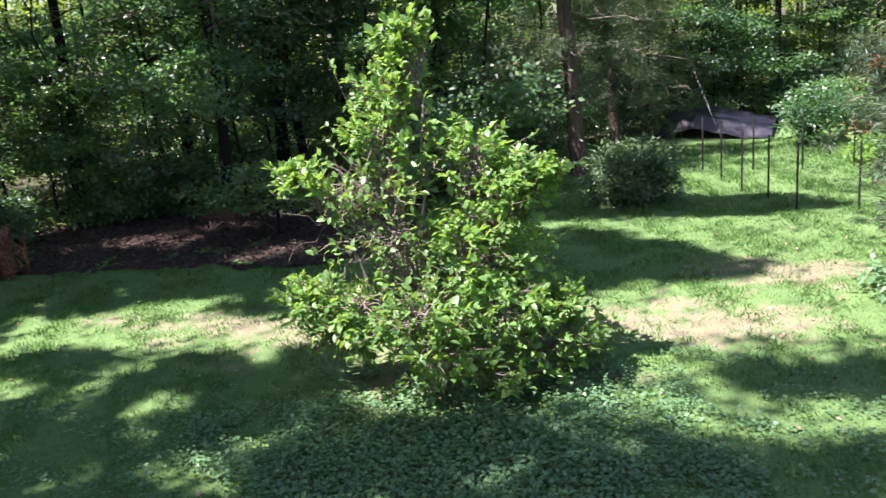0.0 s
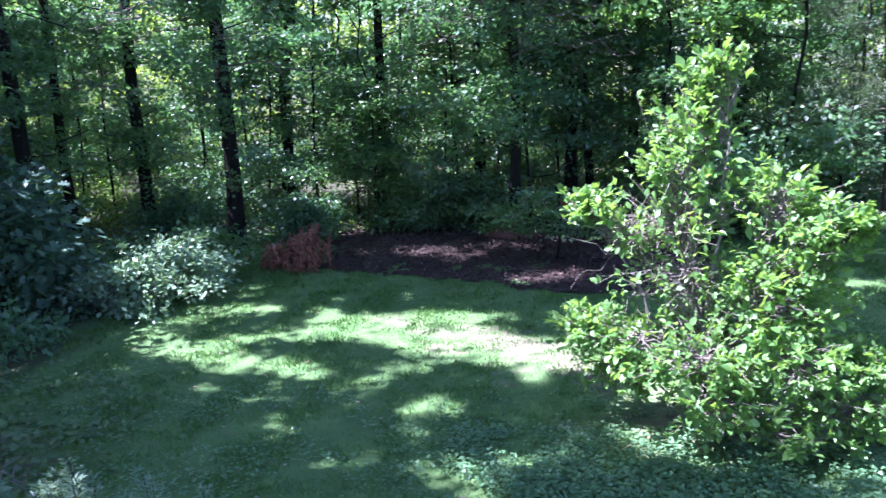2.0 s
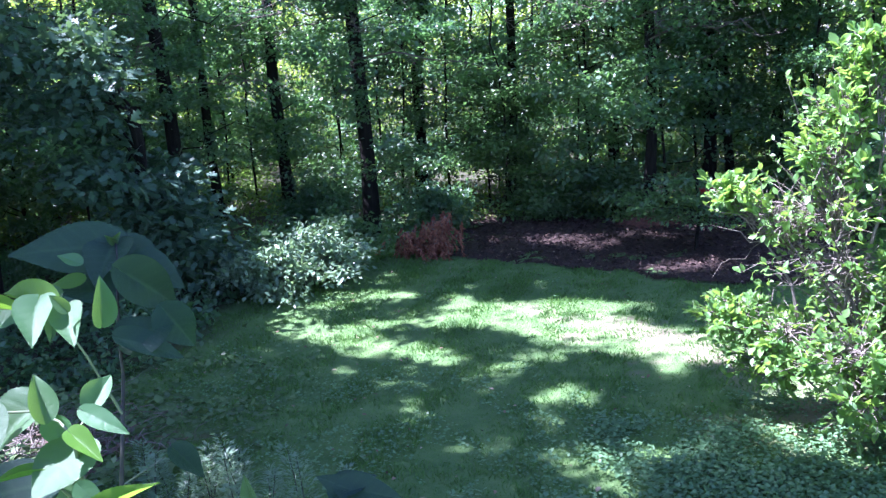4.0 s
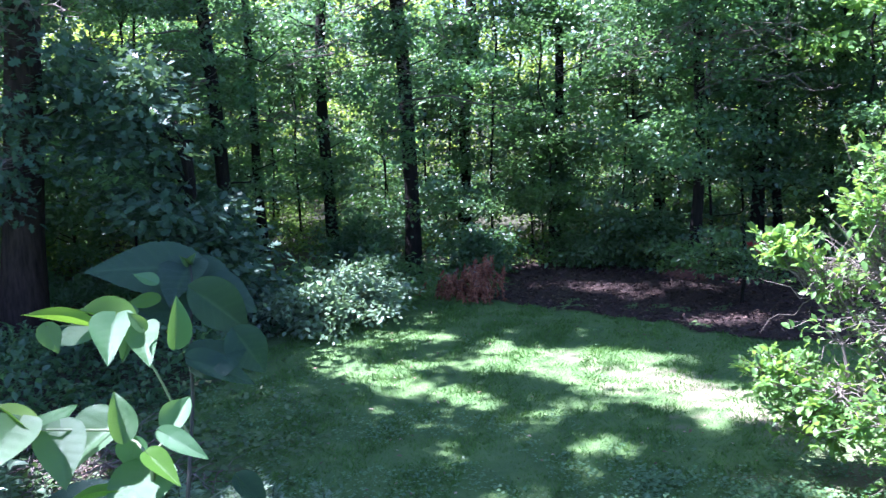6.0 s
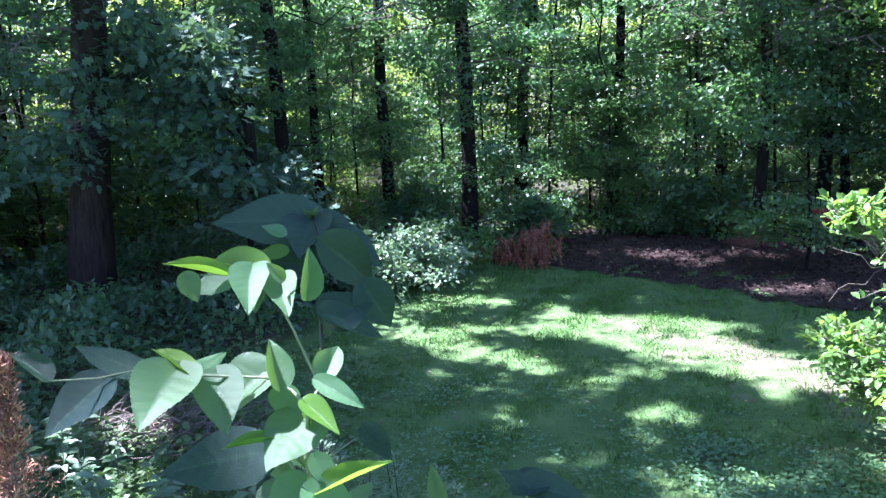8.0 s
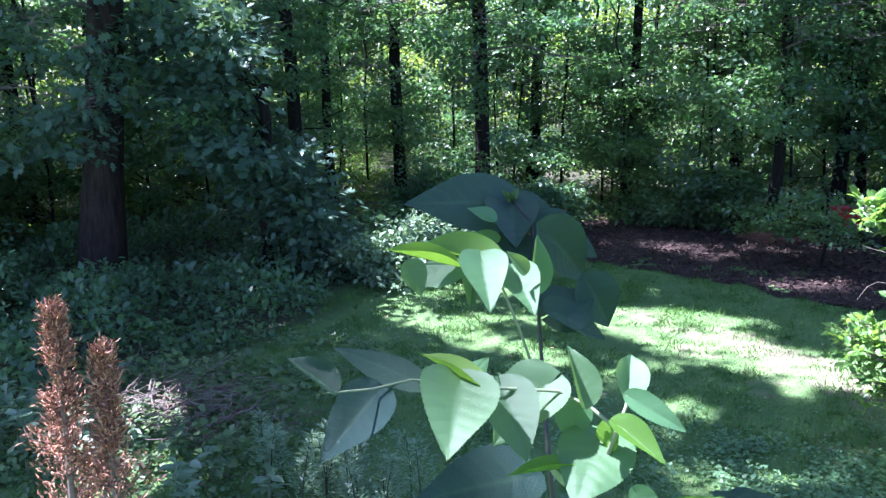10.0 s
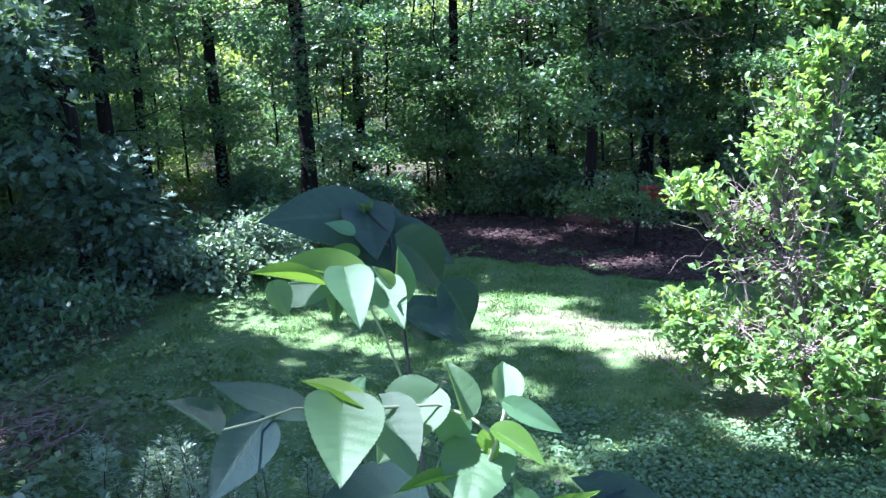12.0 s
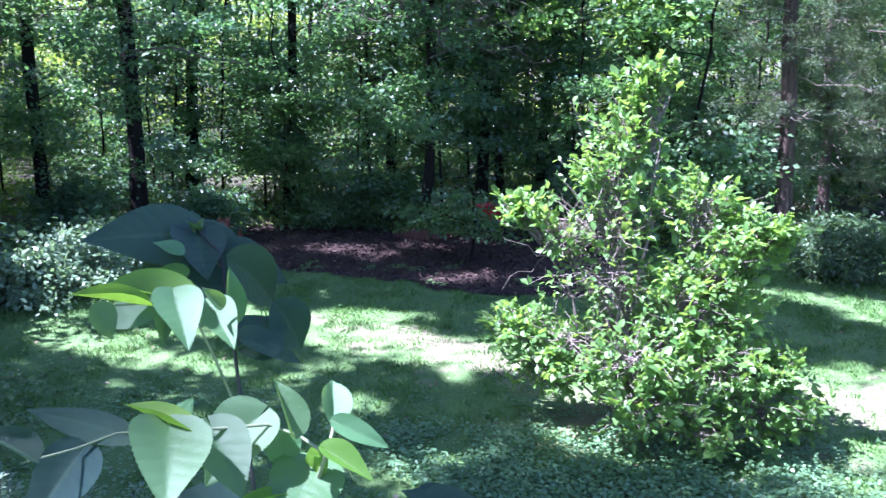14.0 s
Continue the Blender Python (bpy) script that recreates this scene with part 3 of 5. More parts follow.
for i, (x, y, r, lx, ly) in enumerate(TALL):
    rng = np.random.default_rng(100 + i)
    mine = tops[owner == i] - (x, y, 0)
    h = 20.0
    own = np.stack([rng.normal(0, 1.6, 11), rng.normal(0, 1.6, 11) + 1.5, rng.uniform(13, 20, 11)], 1)
    mine = np.concatenate([mine, own[:3] + (0, 3, 0), own[3:][~lit_in(own[3:, 0] + x + DRIFT[0] * own[3:, 2], own[3:, 1] + y + DRIFT[1] * own[3:, 2])]])
    close = mine[np.hypot(mine[:, 0], mine[:, 1]) < 3.2]
    limbs = [(rng.uniform(8, 13), c, r * 0.2) for c in close[:: max(1, len(close) // 7)][:7]]
    low = np.stack([rng.normal(0, 0.9, 15), rng.normal(-0.2, 0.9, 15), rng.uniform(1.9, 6.5, 15)], 1) if y > 15 else np.stack([rng.normal(0, 1.3, 8), rng.normal(0, 1.3, 8), rng.uniform(2.5, 6, 8)], 1)
    limbs += [(max(1.0, c[2] - 0.3), c, 0.02) for c in low[::2]]
    t = thing("tall_tree", x, y, 0, "tall woodland tree with a dark bare trunk and high crown", "tree", "tall trees at the wood's edge")
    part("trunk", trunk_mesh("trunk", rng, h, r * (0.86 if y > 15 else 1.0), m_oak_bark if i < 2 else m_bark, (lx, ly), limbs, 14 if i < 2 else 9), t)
    # this crown is out of view; its clumps only shade what lies beneath
    part("crown", crown_mesh("crown", rng, mine, 40, 0.52, 0.22, m_far_leaf, gaps=[(gx0 - x, gy0 - y, gr, gh) for gx0, gy0, gr, gh in OPEN], foot=(x, y)), t)
    for c in low:
        tagged(part("leafy_bough", crown_mesh("leafy_bough", rng, c[None], 90, 0.55, 0.115, m_wood_leaf, KITE, 0.38, 1.2), t), kind="stuff")
    for k in range((30 if x > -9 else 19) if y > 13 else 3):
        c = np.array([rng.normal(0, 0.75) + 0.1 * lx, -rng.uniform(0.3, 1.1), rng.uniform(2.2 if -4.5 < x < -1 else 1.4, 7.2)])
        tagged(part("leafy_bough", crown_mesh("leafy_bough", rng, np.stack([c, c + (rng.normal(0, 0.4), -0.1, -0.12)]), 58, 0.46, 0.11, m_wood_leaf, KITE, 0.32, 1.2), t), kind="stuff")
    if y > 13:
        for k in range(14):
            c = np.array([rng.normal(0, 0.2) + 0.1 * lx, -rng.uniform(0.4, 0.9), rng.uniform(2.4, 7.0)])
            tagged(part("leafy_bough", crown_mesh("leafy_bough", rng, np.stack([c, c + (rng.choice([-0.4, 0.4]), -0.1, -0.1)]), 62, 0.4, 0.11, m_wood_leaf, KITE, 0.3, 1.2), t), kind="stuff")
    if i == 12:
        for e in ((0.2, -2.8, 4.9), (1.4, -3.0, 5.3), (2.4, -2.9, 5.1), (0.9, -2.7, 5.7), (-0.4, -2.8, 4.7), (1.9, -2.6, 4.6), (2.7, -2.9, 5.4), (2.9, -2.8, 4.8)):
            v, f = tube(bend((0, 0, 4.6), e, rng, 0.15, 6, 0.05), np.linspace(0.03, 0.006, 6), 5)
            part("limb", mesh_np("limb", v, f, m_bark, True), t)
            for k in range(4):
                c = np.array(e) + rng.normal(size=3) * (0.35, 0.25, 0.15)
                # the brighter shrub leaf puts sunlight on these boughs into their colour
                tagged(part("sunlit_bough", crown_mesh("sunlit_bough", rng, c[None], 48, 0.42, 0.15, m_shrub_leaf, LOBED, 0.25), t, "leafy bough coloured yellow-green for sunlight"), kind="stuff")
    if i < 2:
        for k in range(60):
            a = rng.uniform(-1.9, 1.2)
            c = np.array([np.cos(a), np.sin(a), 0]) * rng.uniform(0.5, 2.5) + (0, 0, rng.uniform(2.4, 7.5) if a < 0.2 else rng.uniform(4.2, 8.0))
            tagged(part("oak_bough", crown_mesh("oak_bough", rng, np.stack([c, c + rng.normal(0, 0.3, 3) * (1, 1, 0.5)]), 26, 0.45, 0.17, m_oak_leaf, OAK, 0.35, 1.1, [(-8.1 - x, 12.0 - y, 1.2, 0.6), (-8.9 - x, 11.3 - y, 1.2, 1.2)]), t), kind="stuff")
    if i in (0, 1, 4, 6, 7, 9, 11, 12):
        for k in range(14 if i in (4, 6) else 9):
            z, a = rng.uniform(3.0, 7.0) if i != 6 else rng.uniform(3.8, 5.2), rng.uniform(-2.8, 0.2)
            e = np.array([np.cos(a), 0.6 * np.sin(a), rng.uniform(-0.15, 0.2)]) * rng.uniform(1.2, 3.4) + (0, 0, z)
            p = bend((lx * z, 0, z), e, rng, 0.3, 8, 0.06)
            wood = [tube(p, np.linspace(0.03, 0.006, 8), 5)]
            for q in p[3:]:
                for _ in range(3):
                    wood.append(tube(bend(q, q + rng.normal(size=3) * (0.4, 0.3, 0.25), rng, 0.3, 4), np.linspace(0.008, 0.002, 4), 4))
            v, f = stack(wood)
            part("dead_bough", mesh_np("dead_bough", v, f, m_twig if i < 2 else m_dead_twig, True), t, "bare grey dead bough" if i < 2 else "bare dead bough")

# understory: leafy young trees in the edge of the wood
def understory(seed, height, spread, n, low):
    rng = np.random.default_rng(seed)
    t = thing("understory_tree", 0, 0, 0, "slender young woodland tree in full green leaf", "tree", "young trees in the wood")
    cs, limbs = [], []
    while len(cs) < n:
        z = low + (height - low) * rng.uniform(0, 1)
        a, reach = rng.uniform(0, 6.28), spread * (1.15 - 0.5 * z / height) * rng.uniform(0.5, 1)
        e = np.array([reach * np.cos(a), reach * np.sin(a), z])
        limbs.append((max(0.3, z - 0.35 * reach), e, 0.014))
        for k in range(rng.integers(2, 9)):
            q = e * (rng.uniform(0.35, 1.05), rng.uniform(0.35, 1.05), 1) + rng.normal(size=3) * (0.25, 0.25, 0.1)
            cs.append(tuple(q))
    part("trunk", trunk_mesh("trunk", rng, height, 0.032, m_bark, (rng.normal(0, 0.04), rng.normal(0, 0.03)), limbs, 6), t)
    part("crown", crown_mesh("crown", rng, np.array(cs), 84, 0.46, 0.11, m_wood_leaf, KITE, 0.32, 1.2), t)
    return t


kinds = [understory(200 + k, 6.4 + 0.5 * k, 2.0 + 0.15 * k, 78, (0.3, 0.5, 0.25, 0.9, 0.4)[k]) for k in range(5)]
rng = np.random.default_rng(11)
spots = []
for x in np.concatenate([np.arange(-23, -11.5, 1.9), np.arange(-11, 2.2, 1.25)]):
    spots.append((x + rng.normal(0, 0.35), 20.4 + rng.normal(0, 0.55)))
for x in np.concatenate([np.arange(-25, -11.5, 2.8), np.arange(-11, 3.5, 1.8)]):
    spots.append((x + rng.normal(0, 0.4), 23.0 + rng.normal(0, 0.7)))
for x in np.concatenate([np.arange(-29, -12, 3.4), np.arange(-11, 15, 2.0)]):
    spots.append((x + rng.normal(0, 0.5), 27.0 + rng.normal(0, 1.0) + 0.12 * max(x, 0)))
for x in np.arange(2.5, 16, 1.3):
    spots.append((x + rng.normal(0, 0.4), 26.6 + rng.normal(0, 0.5) + 0.1 * x))
    spots.append((x + rng.normal(0, 0.4), 29.8 + rng.normal(0, 0.6)))
for y in np.arange(3.5, 19.5, 1.4):
    spots.append((-16.0 - rng.uniform(0, 1.5), y + rng.normal(0, 0.4)))
    spots.append((-19.5 - rng.uniform(0, 2.5), y + rng.normal(0, 0.5)))
for y in np.arange(1.0, 20, 1.9):
    spots.append((-24.5 - rng.uniform(0, 3), y + rng.normal(0, 0.5)))
for k, (x, y) in enumerate(spots):
    m = pose(x, y, 0, 0, 0, rng.uniform(0, 360))
    if k < 5:
        kinds[k].matrix_basis = m
    else:
        o = copy_thing(kinds[int(rng.integers(5))], m)
        w = rng.uniform(0.75, 1.2)
        o.scale = (w, w, w * rng.uniform(0.9, 1.1))

# the wood behind: taller trees, many
def deep_tree(seed):
    rng = np.random.default_rng(seed)
    t = thing("woodland_tree", 0, 0, 0, "tall leafy tree deep in the wood with thin dark trunk", "tree", "trees deep in the wood")
    cs = np.stack([rng.normal(0, 1.8, 42), rng.normal(0, 1.8, 42), 0.8 + 11.0 * rng.uniform(size=42)], 1)
    limbs = [(max(1.0, c[2] - 1), c, 0.02) for c in cs[::7]]
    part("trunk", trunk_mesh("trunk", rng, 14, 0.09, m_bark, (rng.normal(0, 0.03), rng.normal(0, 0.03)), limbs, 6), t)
    part("crown", crown_mesh("crown", rng, cs, 44, 0.9, 0.22, m_deep_glow_leaf, KITE, 0.35, 1.1), t)
    return t


deep = [deep_tree(300 + k) for k in range(5)]
spots = [(x + rng.normal(0, 0.8), y + rng.normal(0, 0.9)) for y, x0, x1, w in ((32, -34, 20, 2.6), (38, -42, 26, 2.8), (46, -50, 34, 3.2), (56, -62, 44, 4.2)) for x in np.arange(x0, x1, w)]
spots += [(-25 - rng.uniform(0, 4), y) for y in np.arange(2, 30, 2.2)] + [(-33 - rng.uniform(0, 6), y) for y in np.arange(0, 34, 2.6)] + [(17.5 + rng.uniform(0, 6), y) for y in np.arange(20, 34, 1.8)] + [(-41 - rng.uniform(0, 5), y) for y in np.arange(2, 40, 2.6)]
for k, (x, y) in enumerate(spots):
    m = pose(x, y, 0, 0, 0, rng.uniform(0, 360))
    if k < 5:
        deep[k].matrix_basis = m
    else:
        o = copy_thing(deep[int(rng.integers(5))], m)
        w = rng.uniform(0.85, 1.25) * (1.3 if y > 50 else 1)
        o.scale = (w, w, w)

# low undergrowth on the woodland floor
n = 130000
ux, uy = rng.uniform(-30, 15, n), rng.uniform(5, 36, n)
k = (woods_in(ux, uy) > 0.5) & (field(ux, uy, 1.6, 81) > -0.3)
ux, uy = ux[k], uy[k]
wx, wy = rng.uniform(-18, -6.8, 22000), rng.uniform(4, 14, 22000)
k = woods_in(wx, wy) > 0.4
fx, fy = rng.uniform(-50, -17, 30000), rng.uniform(-4, 34, 30000)
ux, uy = np.concatenate([ux, wx[k], fx]), np.concatenate([uy, wy[k], fy])
deep_in = 1 + 1.6 * soft(uy, 21.5, 25) * (uy > 21) + 1.8 * soft(-ux, 17, 21)
uz = deep_in * (0.12 + 0.75 * np.clip(field(ux, uy, 2.2, 82) + 0.35, 0, 1)) * rng.uniform(0.1, 1.0, len(ux))
# sun and shade are put into the leaf colour: darker near the oaks
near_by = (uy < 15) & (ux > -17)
for k, name, material, label in ((~near_by, "undergrowth", m_far_leaf, "low leafy woodland undergrowth"), (near_by, "shaded_undergrowth", m_wood_leaf, "low leafy growth beneath the oaks, leaves darkened for shade")):
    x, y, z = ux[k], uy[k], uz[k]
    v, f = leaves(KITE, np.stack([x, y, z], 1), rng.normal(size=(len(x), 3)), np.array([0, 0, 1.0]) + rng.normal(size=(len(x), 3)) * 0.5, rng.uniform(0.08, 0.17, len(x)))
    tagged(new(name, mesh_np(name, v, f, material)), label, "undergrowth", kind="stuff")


# ---- young oak, low at the lawn's edge ----
def low_oak():
    rng = np.random.default_rng(400)
    t = thing("oak_sapling", -10.4, 10.65, 0, "dense dark green young oak with lobed leaves at the lawn's edge", "tree")
    cs = []
    for cx, cy, cz, rx, ry, rz, n in ((0.0, 0.0, 2.6, 1.5, 1.5, 1.7, 170), (0.8, 0.5, 1.3, 1.05, 1.0, 1.1, 80), (-0.9, -0.3, 3.6, 1.5, 1.3, 1.1, 90), (1.4, 1.3, 0.7, 0.6, 0.6, 0.55, 30), (-0.4, 1.2, 1.6, 1.3, 0.9, 1.3, 60)):
        d = unit(rng.normal(size=(n, 3))) * rng.uniform(0.5, 1.0, (n, 1))
        cs.append(np.array([cx, cy, cz]) + d * (rx, ry, rz))
    cs = np.concatenate(cs) * 1.12
    cs = cs[(cs[:, 2] > 0.2) & (field(cs[:, 0] * 1.3 + cs[:, 1], cs[:, 2] * 1.6, 1.1, 401) > -0.45)]
    cs = cs[cs[:, 0] + 0.95 * cs[:, 1] < np.interp(cs[:, 2], [0.3, 0.9, 1.7, 2.4, 3.0, 3.8, 5.0], [2.4, 1.8, 1.15, 0.6, 0.1, -0.3, -0.5])]
    cs = cs[free_of(cs + (-10.4, 10.65, 0), -8.0, 12.1, 0.95, 0.7)]
    part("trunk", trunk_mesh("trunk", rng, 3.4, 0.1, m_bark, (0, 0), (), 7), t)
    for c in cs[::12]:
        v, f = tube(bend((0, 0, max(0.4, c[2] - 0.7)), c, rng, 0.25, 6, 0.05), np.linspace(0.025, 0.006, 6), 5)
        part("limb", mesh_np("limb", v, f, m_bark, True), t)
    part("crown", crown_mesh("crown", rng, cs, 30, 0.49, 0.195, m_oak_leaf, OAK, 0.25, 1.1), t)


low_oak()


# ---- the big shrub ----
def big_shrub():
    rng = np.random.default_rng(500)
    t = thing("large_shrub", 0.65, 9.1, 0, "large bushy shrub with bright green leaves and grey stems", "shrub")
    # lobes of foliage: centre, half width, half height
    upper = [(0.1, 0.2, 3.72, 0.24, 0.16), (-0.06, 0.2, 3.5, 0.24, 0.28), (-0.17, 0.1, 3.09, 0.42, 0.36), (-0.28, 0.0, 2.7, 0.5, 0.35), (-0.27, -0.1, 2.24, 0.6, 0.4), (0.66, -0.1, 2.45, 0.54, 0.3), (0.98, -0.2, 2.16, 0.52, 0.28), (1.38, -0.2, 2.2, 0.24, 0.12),
             (0.85, -0.3, 1.83, 0.55, 0.35), (-1.15, 0.0, 2.3, 0.37, 0.17), (-0.76, -0.1, 2.06, 0.42, 0.28), (-0.19, -0.2, 1.66, 0.62, 0.32), (0.55, -0.4, 1.46, 0.67, 0.38)]
    lower = [(-1.2, -0.2, 1.08, 0.47, 0.26), (-0.66, -0.4, 1.0, 0.53, 0.4), (-0.86, -0.2, 0.61, 0.5, 0.22), (-0.03, -0.8, 0.99, 0.62, 0.46), (0.14, -0.9, 0.55, 0.56, 0.28), (0.88, -0.7, 0.92, 0.64, 0.48),
             (1.46, -0.4, 0.89, 0.36, 0.24), (1.36, -0.5, 0.47, 0.55, 0.3), (0.8, -0.8, 0.3, 0.49, 0.18), (1.7, -0.2, 0.22, 0.32, 0.15), (-0.08, 0.5, 0.95, 0.75, 0.5), (0.88, 0.6, 1.02, 0.75, 0.55)]
    pos, fwd, nrm, size, joints = [], [], [], [], []
    for i, (cx, cy, cz, rx, rz) in enumerate(upper + lower):
        centre = np.array([cx, cy, cz])
        foot = np.array([rng.normal(0.1, 0.14), rng.normal(-0.1, 0.14), 0.0])
        p = bend(foot, centre, rng, 0.2, 9, 0.08)
        wood = [tube(p, np.linspace(0.026 if i < len(upper) else 0.016, 0.007, 9), 6)]
        joints.extend(p[4:])
        for k in range(int(46 + 260 * rx * rz)):
            d = unit(rng.normal(size=3)) * rng.uniform(0.35, 1.0) ** 0.5
            e = centre + d * (rx, min(rx, 0.55), rz) * (1 + 0.2 * rng.normal() + (0.45 if k % 9 == 0 else 0))
            e[2] = max(e[2], 0.08 + 0.1 * rng.uniform())
            q = p[rng.integers(5, 9)] * 0.6 + centre * 0.4 + 0.12 * rng.normal(size=3) * (rx, rx, rz)
            out = unit(e - q + (0, 0, 0.05))
            wood.append(tube(bend(q, e, rng, 0.25, 4), np.linspace(0.006, 0.002, 4), 4))
            m = rng.integers(6, 11)
            side = unit(0.75 * out + rng.normal(size=(m, 3)) * 0.7 + (0, 0, 0.1))
            pos.append(e - out * rng.uniform(0, 0.2, (m, 1)))
            fwd.append(side)
            nrm.append(np.array([-0.15, -0.1, 1.0]) + rng.normal(size=(m, 3)) * 0.45)
            size.append(rng.uniform(0.055, 0.125) * rng.uniform(0.7, 1.25, m))
        v, f = stack(wood)
        part("stem", mesh_np("stem", v, f, m_twig, True), t)
    pos, fwd, nrm, size = np.concatenate(pos), np.concatenate(fwd), np.concatenate(nrm), np.concatenate(size)
    joints = np.array([q for q in joints if -1.1 < q[0] < 0.3 and 1.0 < q[2] < 3.0])
    for k in range(70):
        a = joints[rng.integers(len(joints))]
        e = a + unit(rng.normal(size=3) + (0.1, -0.3, 0.6)) * rng.uniform(0.3, 0.75)
        v, f = tube(bend(a, e, rng, 0.35, 6), np.linspace(0.007, 0.002, 6), 4)
        part("bare_twig", mesh_np("bare_twig", v, f, m_twig if k % 3 else m_dead_twig, True), t, "bare grey dead twig")
    thin = np.hypot((pos[:, 0] + 0.45) / 0.6, (pos[:, 2] - 1.75) / 0.8) < 1
    k = ~thin | (rng.uniform(size=len(pos)) < 0.35)
    v, f = leaves(OVATE, pos[k], fwd[k], nrm[k], size[k], rng.uniform(0.8, 1.2, k.sum()))
    part("foliage", mesh_np("foliage", v, f, m_shrub_leaf), t)


big_shrub()


# ---- rounded bush by the pine ----
def round_bush():
    rng = np.random.default_rng(600)
    t = thing("rounded_bush", 4.5, 16.75, 0, "dark green rounded bush beside the pine", "shrub")
    n = 170
    d = unit(rng.normal(size=(n, 3))) * rng.uniform(0.5, 1.0, (n, 1))
    cs = np.array([0, 0, 0.55]) + d * (1.0, 0.75, 0.62) * (1 + 0.12 * rng.normal(size=(n, 1)))
    cs = cs[cs[:, 2] > 0.08]
    wood = [tube(bend((0.1 * rng.normal(), 0.1 * rng.normal(), 0), c, rng, 0.15, 5, 0.1), np.linspace(0.012, 0.004, 5), 4) for c in cs[::6]]
    for v, f in wood:
        part("stem", mesh_np("stem", v, f, m_bark, True), t)
    part("foliage", crown_mesh("foliage", rng, cs, 42, 0.22, 0.1, m_bush_leaf, KITE, 0.8, 0.7), t)


round_bush()


# ---- pines ----
def pine(x, y, r, lean, seed, shade_clumps):
    rng = np.random.default_rng(seed)
    t = thing("pine_tree", x, y, 0, "tall pine with scaly brown trunk and thin dead lower boughs", "tree", "pines on the lawn")
    cs = []
    for k in range(64):
        z = rng.uniform(1.4, 8)
        a = rng.uniform(0, 6.28)
        e = np.array([np.cos(a), np.sin(a), rng.uniform(-0.35, 0.1)]) * rng.uniform(0.8, 2.6) + (lean * z, 0, z)
        wood = [tube(bend((lean * z, 0, z), e, rng, 0.2, 6, -0.03), np.linspace(0.018, 0.004, 6), 5)]
        for j in range(7):
            s = rng.uniform(0.35, 1.0)
            q = np.array([lean * z, 0, z]) * (1 - s) + e * s
            u = q + rng.normal(size=3) * 0.3
            wood.append(tube(bend(q, u, rng, 0.3, 4), np.linspace(0.007, 0.002, 4), 3))
            if rng.uniform() < 0.8:
                cs.append(u)
        v, f = stack(wood)
        part("bough", mesh_np("bough", v, f, m_twig, True), t)
    part("trunk", trunk_mesh("trunk", rng, 17, r, m_pine_bark, (lean, 0), (), 10), t)
    part("needles", crown_mesh("needles", rng, np.array(cs), 120, 0.17, 0.1, m_needle, KITE, 0.7, 0.24), t)
    # unseen broadleaf clumps high over the pine, added only to cast shade
    if len(shade_clumps):
        part("crown", crown_mesh("crown", rng, shade_clumps, 40, 0.52, 0.2, m_far_leaf, KITE, 0.5, 0.5), t)


for i, (x, y, r, lx, ly) in enumerate(PINES):
    pine(x, y, r, lx, 700 + i, tops[owner == len(TALL) + i] - (x, y, 0))


# ---- garden fence ----
fence = thing("garden_fence", 7.6, 16.8, 0, "open garden enclosure of slim black metal posts on the lawn", "fence")
v, f = tube([(0, 0, -0.1), (0, 0, 0.6), (0, 0, 1.18), (0, 0, 1.2)], [0.02, 0.02, 0.02, 0.012], 8)
post_me = mesh_np("post", v, f, m_black_steel, True)
for x, y in ((6.68, 19.48), (6.79, 18.5), (6.75, 17.06), (6.99, 16.29), (7.08, 15.15), (8.01, 14.8), (7.65, 19.02), (8.6, 18.71), (9.64, 18.57)):
    part("post", post_me, fence, at=pose(x - 7.6, y - 16.8, 0))

# ---- pile of dead red-brown branches ----
rng = np.random.default_rng(800)
pile = thing("brush_pile", -7.2, 14.85, 0, "heap of dead rust-brown conifer cuttings on the lawn's edge", "brush pile")
for k in range(120):
    hump = (-0.32, 0.0, 0.62) if k % 5 < 2 else (0.17, 0.05, 0.86)
    a = np.array([hump[0] + 0.17 * rng.normal(), hump[1] + 0.2 * rng.normal(), hump[2] * rng.uniform(0.35, 1.0)])
    turn, reach = rng.uniform(0, 6.28), rng.uniform(0.1, 0.32)
    e = a + np.array([np.cos(turn) * reach, 0.8 * np.sin(turn) * reach, 0])
    e[2] = max(0.02, a[2] - rng.uniform(0.25, 0.6))
    p = bend(a, e, rng, 0.15, 7, 0.2)
    p[:, 2] = np.maximum(p[:, 2], 0.015)
    v, f = tube(p, np.linspace(0.008, 0.002, 7), 4)
    branch = part("branch", mesh_np("branch", v, f, m_twig, True), pile)
    n = 70
    s = rng.uniform(0.1, 1.0, n)
    q = np.stack([np.interp(s, np.linspace(0, 1, 7), p[:, c]) for c in range(3)], 1)
    v, f = leaves(KITE, q, (e - a) * 1.2 + rng.normal(size=(n, 3)) * 0.3 - (0, 0, 0.25), rng.normal(size=(n, 3)), rng.uniform(0.05, 0.13, n), 0.3)
    tagged(part("dead_foliage", mesh_np("dead_foliage", v, f, m_dead), branch), kind="stuff")

# ---- tarp ----
rng = np.random.default_rng(820)
tx, ty = np.meshgrid(np.linspace(-1.6, 1.6, 40), np.linspace(-1.3, 1.3, 40))
tz = 0.72 - 0.22 * np.abs(tx + 0.35) - 0.07 * np.abs(ty - 0.2) + 0.035 * np.abs(field(tx, ty, 0.5, 91)) - 1.1 * np.clip(np.abs(ty) - 1.0, 0, 1) - 1.2 * np.clip(np.abs(tx) - 1.3, 0, 1) * (tx < 0) + 0.012 * field(tx, ty, 1.1, 93)
